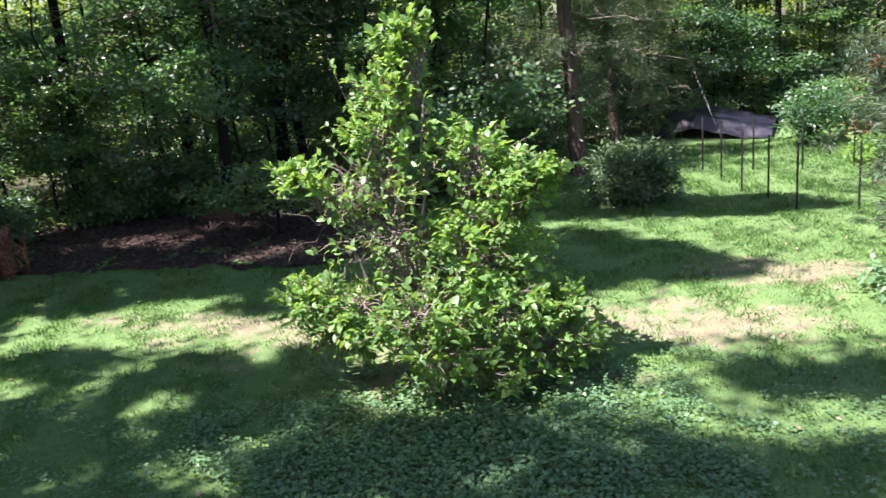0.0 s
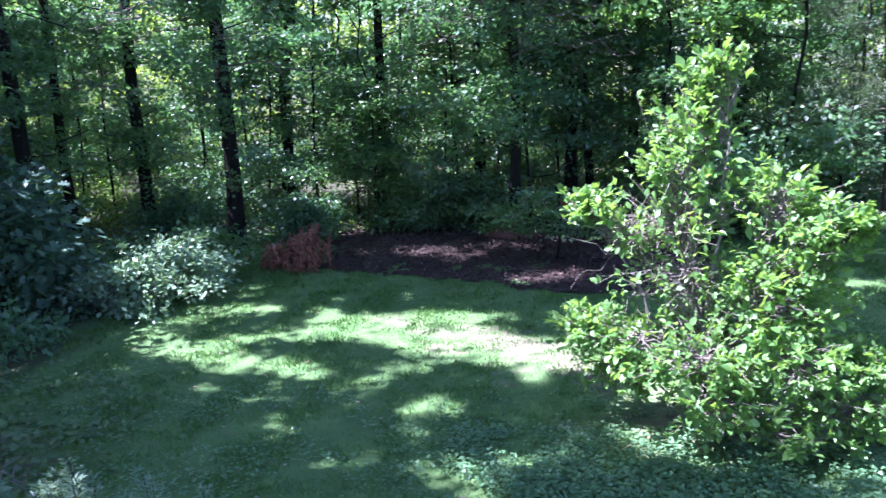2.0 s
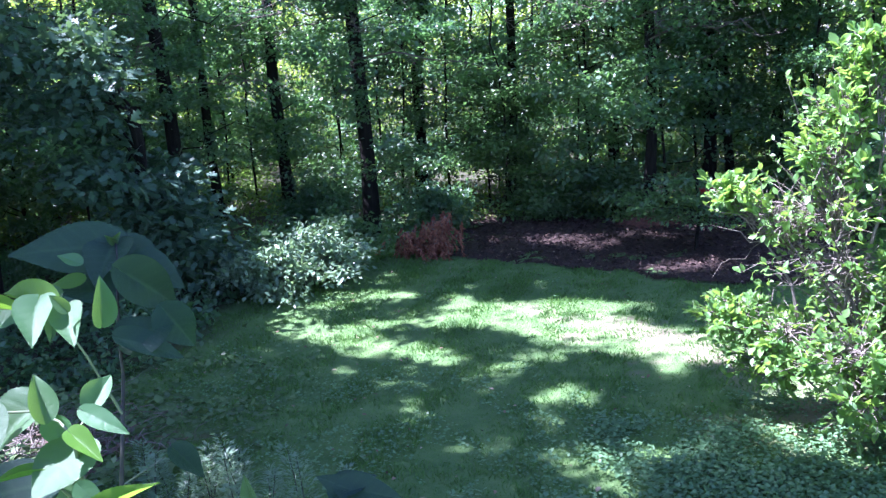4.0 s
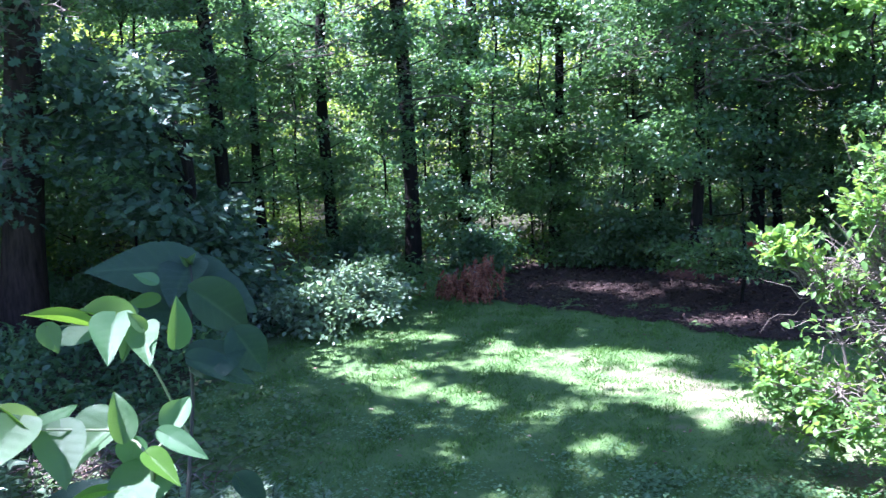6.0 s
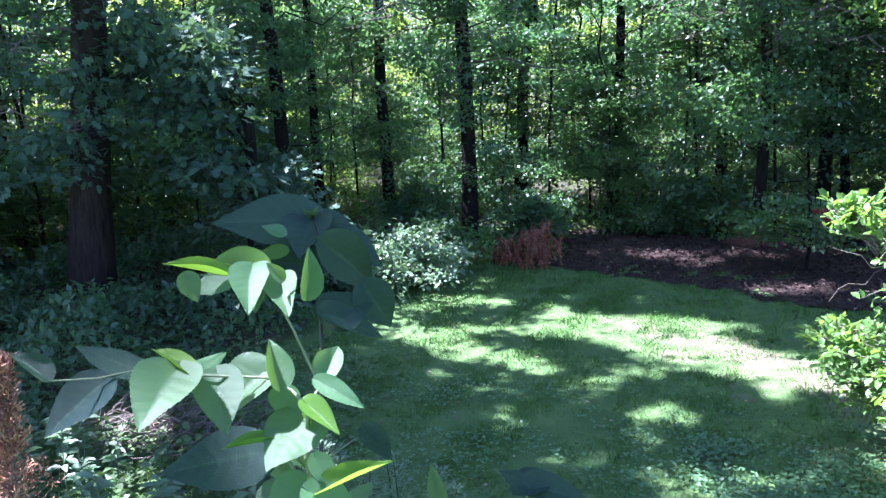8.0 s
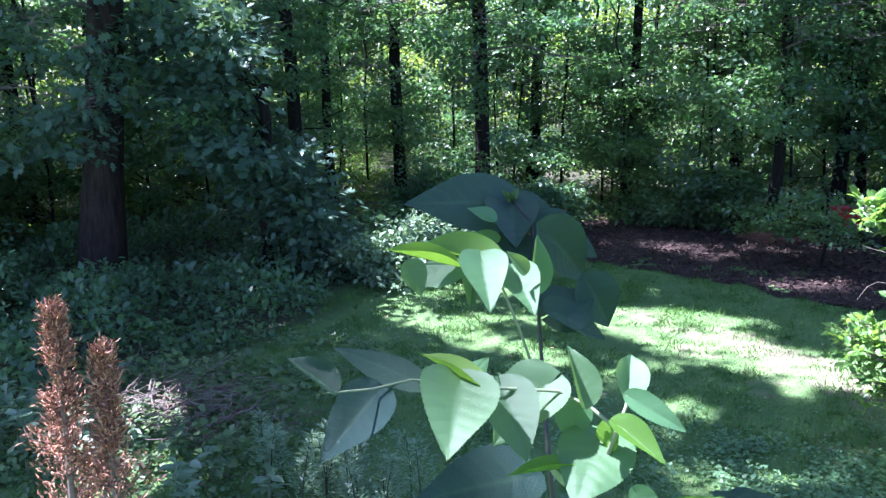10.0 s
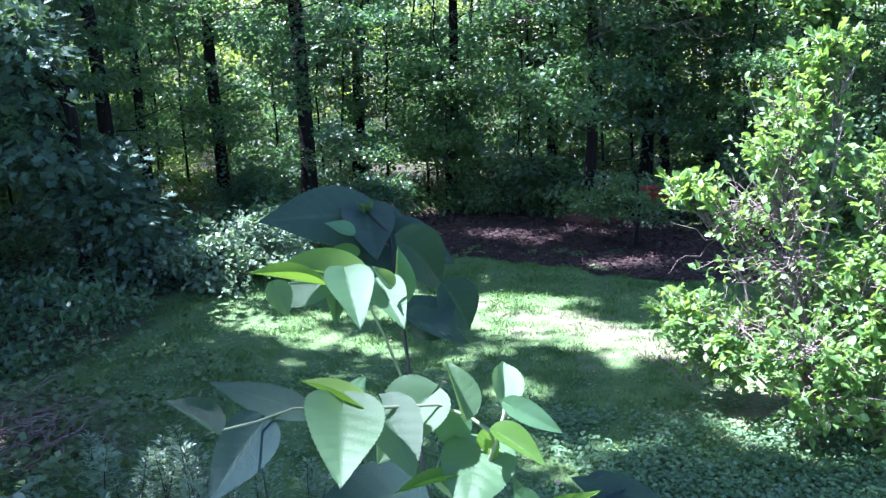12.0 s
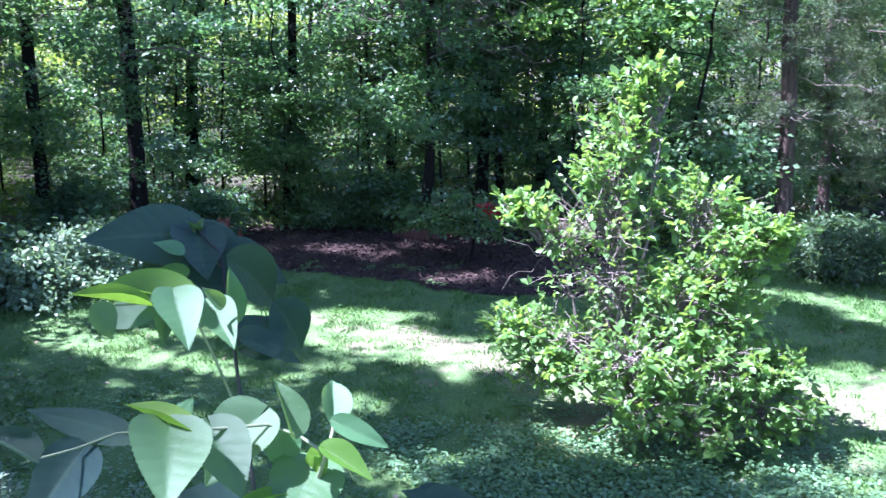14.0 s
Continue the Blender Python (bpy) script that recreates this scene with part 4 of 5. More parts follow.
tz = np.maximum(tz, 0.02)
ti, tj = np.meshgrid(np.arange(39), np.arange(39), indexing="ij")
ti, tj = ti.ravel(), tj.ravel()
tf = np.stack([ti * 40 + tj, ti * 40 + tj + 1, (ti + 1) * 40 + tj + 1, (ti + 1) * 40 + tj], 1)
tarp = new("tarpaulin", mesh_np("tarpaulin", np.stack([tx.ravel(), ty.ravel(), tz.ravel()], 1), tf, m_tarp, True))
tarp.matrix_basis = pose(8.65, 25.0, 0, 0, 0, -25)
tagged(tarp, "dark navy tarpaulin draped over a low heap", "tarpaulin")


# ---- broad-leaved sapling close by ----
def heart_leaf(name, curl, droop, fold, seed, material):
    """A toothed heart-shaped leaf, 1 long along y and 1 wide, facing z; veins as a paler attribute."""
    rng = np.random.default_rng(seed)
    rows, cols = 45, 17
    vs, vein = [], []
    wave = rng.uniform(0, 6.28)
    for i in range(rows):
        s = (i / (rows - 1)) ** 1.2
        half = 0.52 * np.sin(np.pi * s ** 0.56) ** 0.74 * (1 - 0.42 * s * s) + 0.012 * (1 - s)
        half *= 1 + (0.02 if i % 2 else -0.02)
        for j in range(cols):
            u = 2 * j / (cols - 1) - 1
            back = -0.2 * abs(u) ** 1.4 * (1 - s) ** 3
            side = ((s - 0.42 * abs(u) * half) * 6.5) % 1
            rib = max(0.0, 1 - abs(side - 0.5) / 0.13)
            z = curl * 0.2 * u * u * np.sin(np.pi * min(1, s + 0.1)) - droop * s * s + fold * abs(u) * half - 0.012 * rib * (abs(u) > 0.06)
            z += 0.022 * np.sin(7 * s + wave + 2 * u) * abs(u)
            vs.append((u * half, s + back + 0.08 * abs(u) * half, z))
            vein.append(1.0 if abs(u) < 0.06 else 0.55 * rib * (abs(u) < 0.9))
    i, j = np.meshgrid(np.arange(rows - 1), np.arange(cols - 1), indexing="ij")
    i, j = i.ravel(), j.ravel()
    f = np.stack([i * cols + j, i * cols + j + 1, (i + 1) * cols + j + 1, (i + 1) * cols + j], 1)
    me = mesh_np(name, np.array(vs), f, material, True)
    lay = me.attributes.new("vein", "FLOAT", "POINT")
    lay.data.foreach_set("value", np.array(vein, np.float32))
    return me


def sapling():
    base = Vector((0.25, 0.6, 0))
    t = thing("broadleaf_sapling", *base, "tall thin sapling with toothed heart-shaped leaves", "sapling")
    shapes = ((0.2, 0.08, 0.25), (-0.25, 0.14, 0.1), (0.5, 0.05, 0.6), (0.1, 0.2, 0.4))
    young, shade_toned, bright = [[heart_leaf("leaf", c, d, w, k, m) for k, (c, d, w) in enumerate(shapes)] for m in (m_sap_leaf, m_shaded_leaf, m_lime_leaf)]
    eye = Vector((0.6, 0.0, 3.72))
    # base of leaf, tip of leaf, width to length, lean of its face from upright, mesh, sideways turn
    crown = [(0.107, 0.711, 3.571, 0.047, 0.617, 3.585, 0.74, 62, 1, 12), (0.102, 0.72, 3.568, 0.165, 0.728, 3.545, 0.85, 58, 1, -10),
             (0.108, 0.708, 3.572, 0.158, 0.632, 3.55, 0.62, 52, 0, 0), (0.155, 0.663, 3.533, 0.101, 0.623, 3.544, 0.72, 48, 0, 5),
             (0.171, 0.661, 3.556, 0.195, 0.716, 3.504, 0.72, 66, 3, 0), (0.145, 0.705, 3.557, 0.2, 0.715, 3.53, 0.8, 55, 1, 0),
             (0.192, 0.633, 3.493, 0.213, 0.685, 3.505, 1.0, 62, 1, 0), (0.196, 0.627, 3.497, 0.228, 0.677, 3.464, 0.55, 28, 0, 15),
             (0.204, 0.678, 3.512, 0.224, 0.697, 3.466, 0.9, 70, 3, 0)]
    shaded = [(0.227, 0.382, 3.519, 0.175, 0.367, 3.538, 0.46, 40, 1, 0), (0.214, 0.361, 3.513, 0.213, 0.312, 3.490, 0.68, 65, 0, 0),
              (0.216, 0.319, 3.532, 0.196, 0.308, 3.55, 0.7, 30, 2, 0), (0.256, 0.468, 3.427, 0.209, 0.401, 3.428, 0.78, 55, 1, 0),
              (0.27, 0.48, 3.38, 0.31, 0.42, 3.365, 0.8, 60, 0, 0), (0.201, 0.669, 3.358, 0.231, 0.677, 3.327, 0.7, 50, 2, 0),
              (0.326, 0.797, 3.273, 0.39, 0.825, 3.258, 0.62, 45, 0, 0), (0.329, 0.798, 3.272, 0.293, 0.786, 3.29, 0.7, 50, 1, 0),
              (0.32, 0.79, 3.268, 0.34, 0.85, 3.275, 0.7, 40, 3, 0)]
    hanging = [(0.182, 0.615, 3.52, 0.186, 0.618, 3.566, 0.62, 88, 2, 35), (0.166, 0.56, 3.552, 0.199, 0.52, 3.528, 0.76, 78, 3, 0),
               (0.128, 0.609, 3.527, 0.14, 0.584, 3.5, 0.6, 70, 2, 0), (0.19, 0.571, 3.543, 0.224, 0.544, 3.522, 0.75, 62, 3, 0),
               (0.128, 0.516, 3.551, 0.137, 0.519, 3.526, 0.9, 70, 0, 0), (0.205, 0.558, 3.548, 0.194, 0.551, 3.564, 0.7, 60, 2, 0),
               (0.125, 0.645, 3.568, 0.104, 0.636, 3.578, 0.75, 66, 0, 20), (0.15, 0.55, 3.546, 0.115, 0.52, 3.535, 0.7, 45, 1, 0),
               (0.14, 0.6, 3.545, 0.105, 0.575, 3.53, 0.7, 45, 0, 0)]
    low = [(0.327, 0.473, 3.502, 0.316, 0.505, 3.518, 0.66, 60, 2, 8), (0.336, 0.46, 3.504, 0.368, 0.471, 3.486, 0.5, 60, 0, 0),
           (0.31, 0.442, 3.505, 0.296, 0.45, 3.536, 0.7, 80, 2, 30), (0.293, 0.466, 3.489, 0.295, 0.461, 3.464, 1.1, 50, 0, 0),
           (0.264, 0.425, 3.507, 0.295, 0.402, 3.476, 0.85, 42, 0, 0), (0.28, 0.458, 3.503, 0.258, 0.418, 3.474, 0.95, 36, 3, 0),
           (0.314, 0.465, 3.472, 0.322, 0.41, 3.455, 0.95, 38, 1, 0), (0.232, 0.425, 3.502, 0.231, 0.467, 3.512, 0.5, 60, 1, 0)]
    foot = [(0.279, 0.468, 3.441, 0.299, 0.479, 3.418, 0.55, 60, 2, 0), (0.35, 0.434, 3.457, 0.366, 0.438, 3.434, 0.7, 62, 0, 0),
            (0.292, 0.458, 3.408, 0.284, 0.428, 3.384, 1.05, 62, 1, 0), (0.354, 0.423, 3.437, 0.386, 0.441, 3.415, 0.85, 50, 0, 0),
            (0.25, 0.398, 3.517, 0.28, 0.34, 3.5, 0.8, 64, 0, 0), (0.234, 0.498, 3.412, 0.26, 0.504, 3.379, 0.6, 65, 3, 0),
            (0.33, 0.44, 3.43, 0.325, 0.405, 3.405, 0.9, 60, 3, 0), (0.274, 0.698, 3.283, 0.256, 0.708, 3.323, 0.5, 85, 2, 0),
            (0.233, 0.607, 3.313, 0.243, 0.628, 3.331, 0.75, 60, 0, 0)]
    lime = [(0.165, 0.573, 3.546, 0.085, 0.58, 3.552, 0.42, 40, 2, 0), (0.145, 0.543, 3.548, 0.112, 0.502, 3.566, 0.34, 20, 2, 0), (0.258, 0.405, 3.513, 0.213, 0.407, 3.528, 0.36, 35, 2, 20),
            (0.332, 0.448, 3.49, 0.364, 0.446, 3.474, 0.55, 45, 2, 0), (0.324, 0.457, 3.482, 0.307, 0.464, 3.456, 0.7, 55, 1, 0), (0.304, 0.437, 3.46, 0.272, 0.414, 3.456, 0.3, 15, 2, 0),
            (0.359, 0.431, 3.436, 0.392, 0.472, 3.452, 0.3, 25, 2, 0), (0.13, 0.64, 3.552, 0.105, 0.62, 3.55, 0.7, 45, 1, 0)]
    v, f = tube([(0, 0, -0.05), (0.02, 0.0, 1.2), (0.01, -0.02, 2.4), (-0.012, -0.015, 3.2), (-0.025, -0.027, 3.368), (-0.046, 0.002, 3.411), (-0.065, 0.029, 3.458), (-0.072, 0.036, 3.491),
                 (-0.084, 0.052, 3.528), (-0.101, 0.074, 3.563), (-0.146, 0.115, 3.575)], [0.008, 0.007, 0.0055, 0.0026, 0.0022, 0.002, 0.0018, 0.0017, 0.0015, 0.0013, 0.0009], 8)
    part("stem", mesh_np("stem", v, f, m_green_stem, True), t, "slim brown-green stem")
    bud = [(-0.143, 0.111, 3.575, -0.15, 0.1, 3.588), (-0.143, 0.111, 3.575, -0.135, 0.117, 3.59), (-0.143, 0.111, 3.575, -0.14, 0.1, 3.583)]
    shoots = [([(0.0, -0.01, 2.6), (0.03, -0.1, 3.2), (0.047, -0.12, 3.4), (0.07, -0.142, 3.46), (0.08, -0.15, 3.487)], [0.004, 0.003, 0.0022, 0.0019, 0.0016]),
              ([(0.08, -0.15, 3.487), (0.08, -0.137, 3.497), (0.077, -0.127, 3.503)], [0.0014, 0.0011, 0.0008]),
              ([(0.08, -0.15, 3.487), (0.06, -0.145, 3.495), (0.04, -0.15, 3.503), (0.008, -0.187, 3.511), (-0.005, -0.203, 3.516), (-0.024, -0.218, 3.519), (-0.036, -0.24, 3.518), (-0.036, -0.285, 3.53)], [0.0014, 0.0012, 0.0011, 0.001, 0.0009, 0.0008, 0.0007, 0.0005]),
              ([(0.045, -0.12, 3.4), (0.056, -0.15, 3.44), (0.062, -0.145, 3.468), (0.055, -0.165, 3.46)], [0.0014, 0.0012, 0.001, 0.0007]),
              ([(-0.05, 0.01, 3.42), (-0.066, -0.01, 3.49), (-0.075, -0.025, 3.53), (-0.085, -0.028, 3.547), (-0.105, -0.057, 3.549), (-0.122, -0.084, 3.552)], [0.0014, 0.0012, 0.001, 0.0009, 0.0008, 0.0005]),
              ([(0.03, 0.0, 2.4), (0.06, 0.12, 3.1), (0.077, 0.195, 3.272)], [0.003, 0.002, 0.001]),
              ([(-0.025, -0.027, 3.368), (-0.045, 0.05, 3.36)], [0.001, 0.0006])]
    for p, r in shoots:
        v, f = tube(p, r, 7)
        part("side_shoot", mesh_np("side_shoot", v, f, m_pale_stem, True), t, "pale green side shoot")
    sets = ((crown, shade_toned, "large leaf coloured dark blue-green for shade"), (shaded, shade_toned, "leaf coloured dark blue-green for shade"), (hanging, young, "pale green hanging leaf"),
            (low, young, "fresh green leaf"), (foot, young, "fresh green leaf"), (lime, bright, "leaf coloured yellow-green for sun shining through"))
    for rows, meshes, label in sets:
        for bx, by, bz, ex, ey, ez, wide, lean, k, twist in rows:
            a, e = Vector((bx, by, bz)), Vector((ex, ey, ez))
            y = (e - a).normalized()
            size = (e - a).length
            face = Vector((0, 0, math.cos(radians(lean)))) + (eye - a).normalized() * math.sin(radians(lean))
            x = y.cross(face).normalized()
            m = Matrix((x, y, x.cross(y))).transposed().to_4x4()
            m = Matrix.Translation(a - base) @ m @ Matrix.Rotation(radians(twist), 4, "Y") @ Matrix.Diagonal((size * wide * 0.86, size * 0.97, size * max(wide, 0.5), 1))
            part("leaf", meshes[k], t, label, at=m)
    for k, (ax, ay, az, ex, ey, ez) in enumerate(bud):
        a, e = Vector((ax, ay, az)), Vector((ex, ey, ez))
        y = (e - a).normalized()
        x = y.cross(eye - base - a).normalized()
        part("bud_leaf", young[2], t, at=Matrix.Translation(a) @ Matrix((x, y, x.cross(y))).transposed().to_4x4() @ Matrix.Diagonal((0.008, 0.014, 0.01, 1)))


def veined(material, other):
    """Pale veins on the sapling's leaves."""
    nt = material.node_tree
    b = nt.nodes["Principled BSDF"]
    old = b.inputs["Base Color"].links[0].from_socket
    at = nt.nodes.new("ShaderNodeAttribute")
    at.attribute_name = "vein"
    info = nt.nodes.new("ShaderNodeObjectInfo")
    col = mixed(nt, info.outputs["Random"], old, other)
    half = nt.nodes.new("ShaderNodeMath")
    half.operation = "MULTIPLY"
    half.inputs[1].default_value = 0.32
    nt.links.new(at.outputs["Fac"], half.inputs[0])
    nt.links.new(mixed(nt, half.outputs[0], col, (0.08, 0.15, 0.075)), b.inputs["Base Color"])


veined(m_sap_leaf, (0.05, 0.1, 0.05))
veined(m_lime_leaf, (0.1, 0.2, 0.02))
veined(m_shaded_leaf, (0.022, 0.055, 0.035))
sapling()


# ---- dead conifer by the house ----
rng = np.random.default_rng(840)
dead = thing("dead_conifer", -0.6, 0.685, 0, "slim dead conifer with two rust-orange needle plumes", "tree")
for ox, oy, h in ((-0.025, -0.016, 3.35), (0.03, 0.02, 3.29)):
    v, f = tube([(0, 0, -0.05), (0.3 * ox, 0.3 * oy, 1.2), (ox, oy, 2.6), (ox, oy, h - 0.05)], [0.03, 0.022, 0.01, 0.003], 7)
    part("trunk", mesh_np("trunk", v, f, m_twig, True), dead)
    sprigs, twig_n, needles = [], 420, 34
    z = h * (1 - 0.85 * rng.uniform(0, 1, twig_n) ** 1.6)
    a = rng.uniform(0, 6.28, twig_n)
    reach = 0.085 * np.clip((h - z) / 0.4, 0.06, 1) * rng.uniform(0.55, 1.15, twig_n) * (1 + 0.25 * np.sin(z * 31 + ox * 40))
    cxy = np.interp(z, [0, 2.6, h], [0.2, 1, 1])
    root = np.stack([ox * cxy, oy * cxy, z], 1)
    tip = root + np.stack([reach * np.cos(a), reach * np.sin(a), 0.7 * reach + 0.01], 1)
    for q, e in zip(root, tip):
        sprigs.append(tube([q, 0.5 * (q + e) + (0, 0, -0.1 * np.linalg.norm(e - q)), e], [0.0012, 0.0009, 0.0005], 3))
    v, f = stack(sprigs)
    tagged(part("sprig", mesh_np("sprig", v, f, m_thatch, True), dead), kind="stuff")
    along = rng.uniform(0.25, 1.05, (twig_n, needles, 1))
    pos = (root[:, None] * (1 - along) + tip[:, None] * along + rng.normal(0, 0.006, (twig_n, needles, 3))).reshape(-1, 3)
    fwd = np.repeat(unit(tip - root), needles, axis=0) + 0.55 * rng.normal(size=pos.shape)
    v, f = leaves(KITE, pos, fwd, rng.normal(size=pos.shape), rng.uniform(0.006, 0.015, len(pos)), 0.4)
    part("foliage", mesh_np("foliage", v, f, m_plume), dead)

# ---- small layered tree in the mulch ----
rng = np.random.default_rng(850)
t = thing("ornamental_tree", -2.35, 16.35, 0, "small layered green ornamental tree standing in the mulch", "tree")
cs = np.concatenate([np.stack([rng.normal(-0.25, 0.5, 30), rng.normal(0, 0.4, 30), rng.uniform(0.6, 1.1, 30)], 1), np.stack([rng.normal(-0.35, 0.25, 8), rng.normal(0, 0.3, 8), rng.uniform(1.1, 1.35, 8)], 1)])
part("trunk", trunk_mesh("trunk", rng, 1.5, 0.03, m_bark, (0.03, 0), [(0.6, c, 0.01) for c in cs[::4]], 6), t)
part("crown", crown_mesh("crown", rng, cs, 70, 0.3, 0.09, m_wood_leaf, KITE, 0.25), t)

# ---- mulch heaped round the foot of a tree ----
rng = np.random.default_rng(855)
ra, aa = np.meshgrid(np.linspace(0, 1, 9), np.linspace(0, 2 * np.pi, 25)[:-1], indexing="ij")
hz = 0.34 * (1 - ra) ** 1.3 + 0.03 * field(3 * ra * np.cos(aa), 3 * ra * np.sin(aa), 0.8, 97) * (1 - ra) - 0.01 * ra
vv = np.stack([(0.14 + 0.62 * ra) * np.cos(aa), (0.14 + 0.62 * ra) * np.sin(aa), hz], 2).reshape(-1, 3)
ff = np.array([(i * 24 + j, (i + 1) * 24 + j, (i + 1) * 24 + (j + 1) % 24, i * 24 + (j + 1) % 24) for i in range(8) for j in range(24)])
mound = tagged(new("mulch_mound", mesh_np("mulch_mound", vv, ff, plain_mat("fresh_mulch", (0.05, 0.02, 0.014), (0.16, 0.065, 0.042), 22, 0.95, 1.0, 0.03), True)), "red-brown mulch heaped round a tree trunk", "mulch")
mound.matrix_basis = pose(-3.85, 18.7, 0.02)

# ---- red garden cart behind it ----
m_red = plain_mat("red_paint", (0.42, 0.03, 0.03), (0.55, 0.06, 0.05), 8, 0.4, 0.1)
cart = thing("garden_cart", -2.4, 18.95, 0, "red wheelbarrow leaning among the trees", "wheelbarrow", turn=20)
bm = bmesh.new()
top = [bm.verts.new(p) for p in ((-0.42, -0.3, 0.8), (0.42, -0.3, 0.72), (0.42, 0.3, 0.72), (-0.42, 0.3, 0.8))]
low = [bm.verts.new(p) for p in ((-0.25, -0.18, 0.45), (0.28, -0.2, 0.42), (0.28, 0.2, 0.42), (-0.25, 0.18, 0.45))]
for k in range(4):
    bm.faces.new((top[k], top[(k + 1) % 4], low[(k + 1) % 4], low[k]))
bm.faces.new(low)
bmesh.ops.solidify(bm, geom=bm.faces[:], thickness=0.012)
tray_me = bpy.data.meshes.new("tray")
bm.to_mesh(tray_me)
bm.free()
tray_me.materials.append(m_red)
part("tray", tray_me, cart)
a = np.linspace(0, 2 * np.pi, 19)
v, f = tube(np.stack([0.5 + 0.16 * np.cos(a), 0 * a, 0.19 + 0.16 * np.sin(a)], 1), 0.035, 8)
part("wheel", mesh_np("wheel", v, f, m_black_steel, True), cart, "black rubber tyre")
for sy in (-0.2, 0.2):
    v, f = tube([(0.5, sy * 0.4, 0.19), (0.2, sy, 0.4), (-0.3, sy, 0.44), (-0.8, sy * 1.3, 0.6)], 0.018, 6)
    part("handle", mesh_np("handle", v, f, m_twig, True), cart)
    v, f = tube([(-0.25, sy, 0.44), (-0.3, sy, 0.2), (-0.33, sy, 0.0)], 0.014, 6)
    part("leg", mesh_np("leg", v, f, m_black_steel, True), cart)

# ---- pale service post by the pines ----
m_pale = plain_mat("pale_green_paint", (0.32, 0.4, 0.33), (0.42, 0.5, 0.42), 9, 0.6, 0.1)
box = thing("service_post", 5.56, 24.75, 0, "short pale green utility post beside the pine", "utility post")
v, f = tube([(0, 0, -0.05), (0, 0, 0.4)], [0.1, 0.1], 10)
part("body", mesh_np("body", v, f, m_pale, True), box)
v, f = tube([(0, 0, 0.4), (0, 0, 0.47), (0, 0, 0.5), (0, 0, 0.505)], [0.115, 0.115, 0.07, 0.001], 10)
part("cap", mesh_np("cap", v, f, m_pale, True), box)

# ---- stay wire running up into the trees ----
v, f = tube([(7.8, 21.15, -0.05), (7.84, 23.4, 1.27), (7.92, 28.4, 4.2)], 0.007, 6)
tagged(new("stay_wire", mesh_np("stay_wire", v, f, plain_mat("pale_wire", (0.2, 0.2, 0.19), (0.35, 0.35, 0.33), 20, 0.5))), "thin pale stay wire rising from lawn into trees", "wire")


# ---- pine at the lawn's east edge, boughs with rusty tips ----
def east_pine():
    rng = np.random.default_rng(860)
    t = thing("white_pine", 8.25, 12.0, 0, "soft-needled pine with drooping boughs and rusty dead tips", "tree")
    cs, rusty = [], []
    for k in range(46):
        z = rng.uniform(1.6, 6.5)
        a = rng.uniform(0, 6.28)
        reach = rng.uniform(1.2, 2.9) * (1.1 - 0.08 * z)
        e = np.array([np.cos(a) * reach, np.sin(a) * reach, z - 0.25 * reach])
        v, f = tube(bend((0, 0, z), e, rng, 0.15, 6, 0.06), np.linspace(0.025, 0.006, 6), 5)
        part("bough", mesh_np("bough", v, f, m_twig, True), t)
        for j in range(13):
            q = np.array([0, 0, z]) * 0 + e * rng.uniform(0.5, 1.05) + rng.normal(size=3) * 0.22 + (0, 0, (z - e[2]) * rng.uniform(0, 0.3))
            (rusty if rng.uniform() < 0.13 and z < 4 else cs).append(q)
    part("trunk", trunk_mesh("trunk", rng, 11, 0.16, m_pine_bark, (0, 0), (), 9), t)
    part("needles", crown_mesh("needles", rng, np.array(cs), 110, 0.16, 0.13, m_soft_needle, KITE, 0.7, 0.2), t)
    part("dead_needles", crown_mesh("dead_needles", rng, np.array(rusty), 60, 0.16, 0.11, m_dead, KITE, 0.7, 0.16), t, "rust-brown needle clusters")


east_pine()


# ---- leafy bushes at the far edge of the lawn ----
def edge_bush(x, y, r, h, seed, label, material):
    rng = np.random.default_rng(seed)
    t = thing("edge_bush", x, y, 0, label, "shrub")
    n = int(75 * r)
    d = unit(rng.normal(size=(n, 3))) * rng.uniform(0.4, 1.0, (n, 1))
    cs = np.array([0, 0, h * 0.5]) + d * (r, r * 0.8, h * 0.5) * (1 + 0.22 * rng.normal(size=(n, 1)))
    cs = cs[cs[:, 2] > 0.08]
    for c in cs[::6]:
        v, f = tube(bend((0.1 * rng.normal(), 0.1 * rng.normal(), 0), c, rng, 0.2, 5, 0.1), np.linspace(0.012, 0.003, 5), 4)
        part("stem", mesh_np("stem", v, f, m_bark, True), t)
    part("foliage", crown_mesh("foliage", rng, cs, 46, 0.26, 0.11, material, KITE, 0.5), t)


edge_bush(10.1, 21.8, 1.0, 1.6, 870, "green leafy bush at the lawn's far edge", m_wood_leaf)
edge_bush(11.8, 22.6, 1.2, 1.3, 871, "green leafy bush at the lawn's far edge", m_wood_leaf)
edge_bush(10.4, 18.7, 0.6, 0.6, 872, "low bright green clump on the lawn", m_shrub_leaf)
edge_bush(7.0, 10.4, 0.7, 0.35, 873, "low tuft of long grass and weeds", m_cover_leaf)
edge_bush(-8.35, 11.3, 0.9, 1.0, 875, "pale-leaved low bush at the oak's foot, paled further for sunlight", m_pale_leaf)
edge_bush(-8.2, 12.5, 0.9, 1.0, 876, "pale-leaved low bush at the oak's foot, paled further for sunlight", m_pale_leaf)
edge_bush(-12.6, 6.3, 0.9, 1.1, 884, "pale-leaved low bush beneath the big oak", m_cover_leaf)
edge_bush(-8.8, 13.6, 1.1, 1.0, 877, "dark leafy bush at the wood's edge", m_wood_leaf)
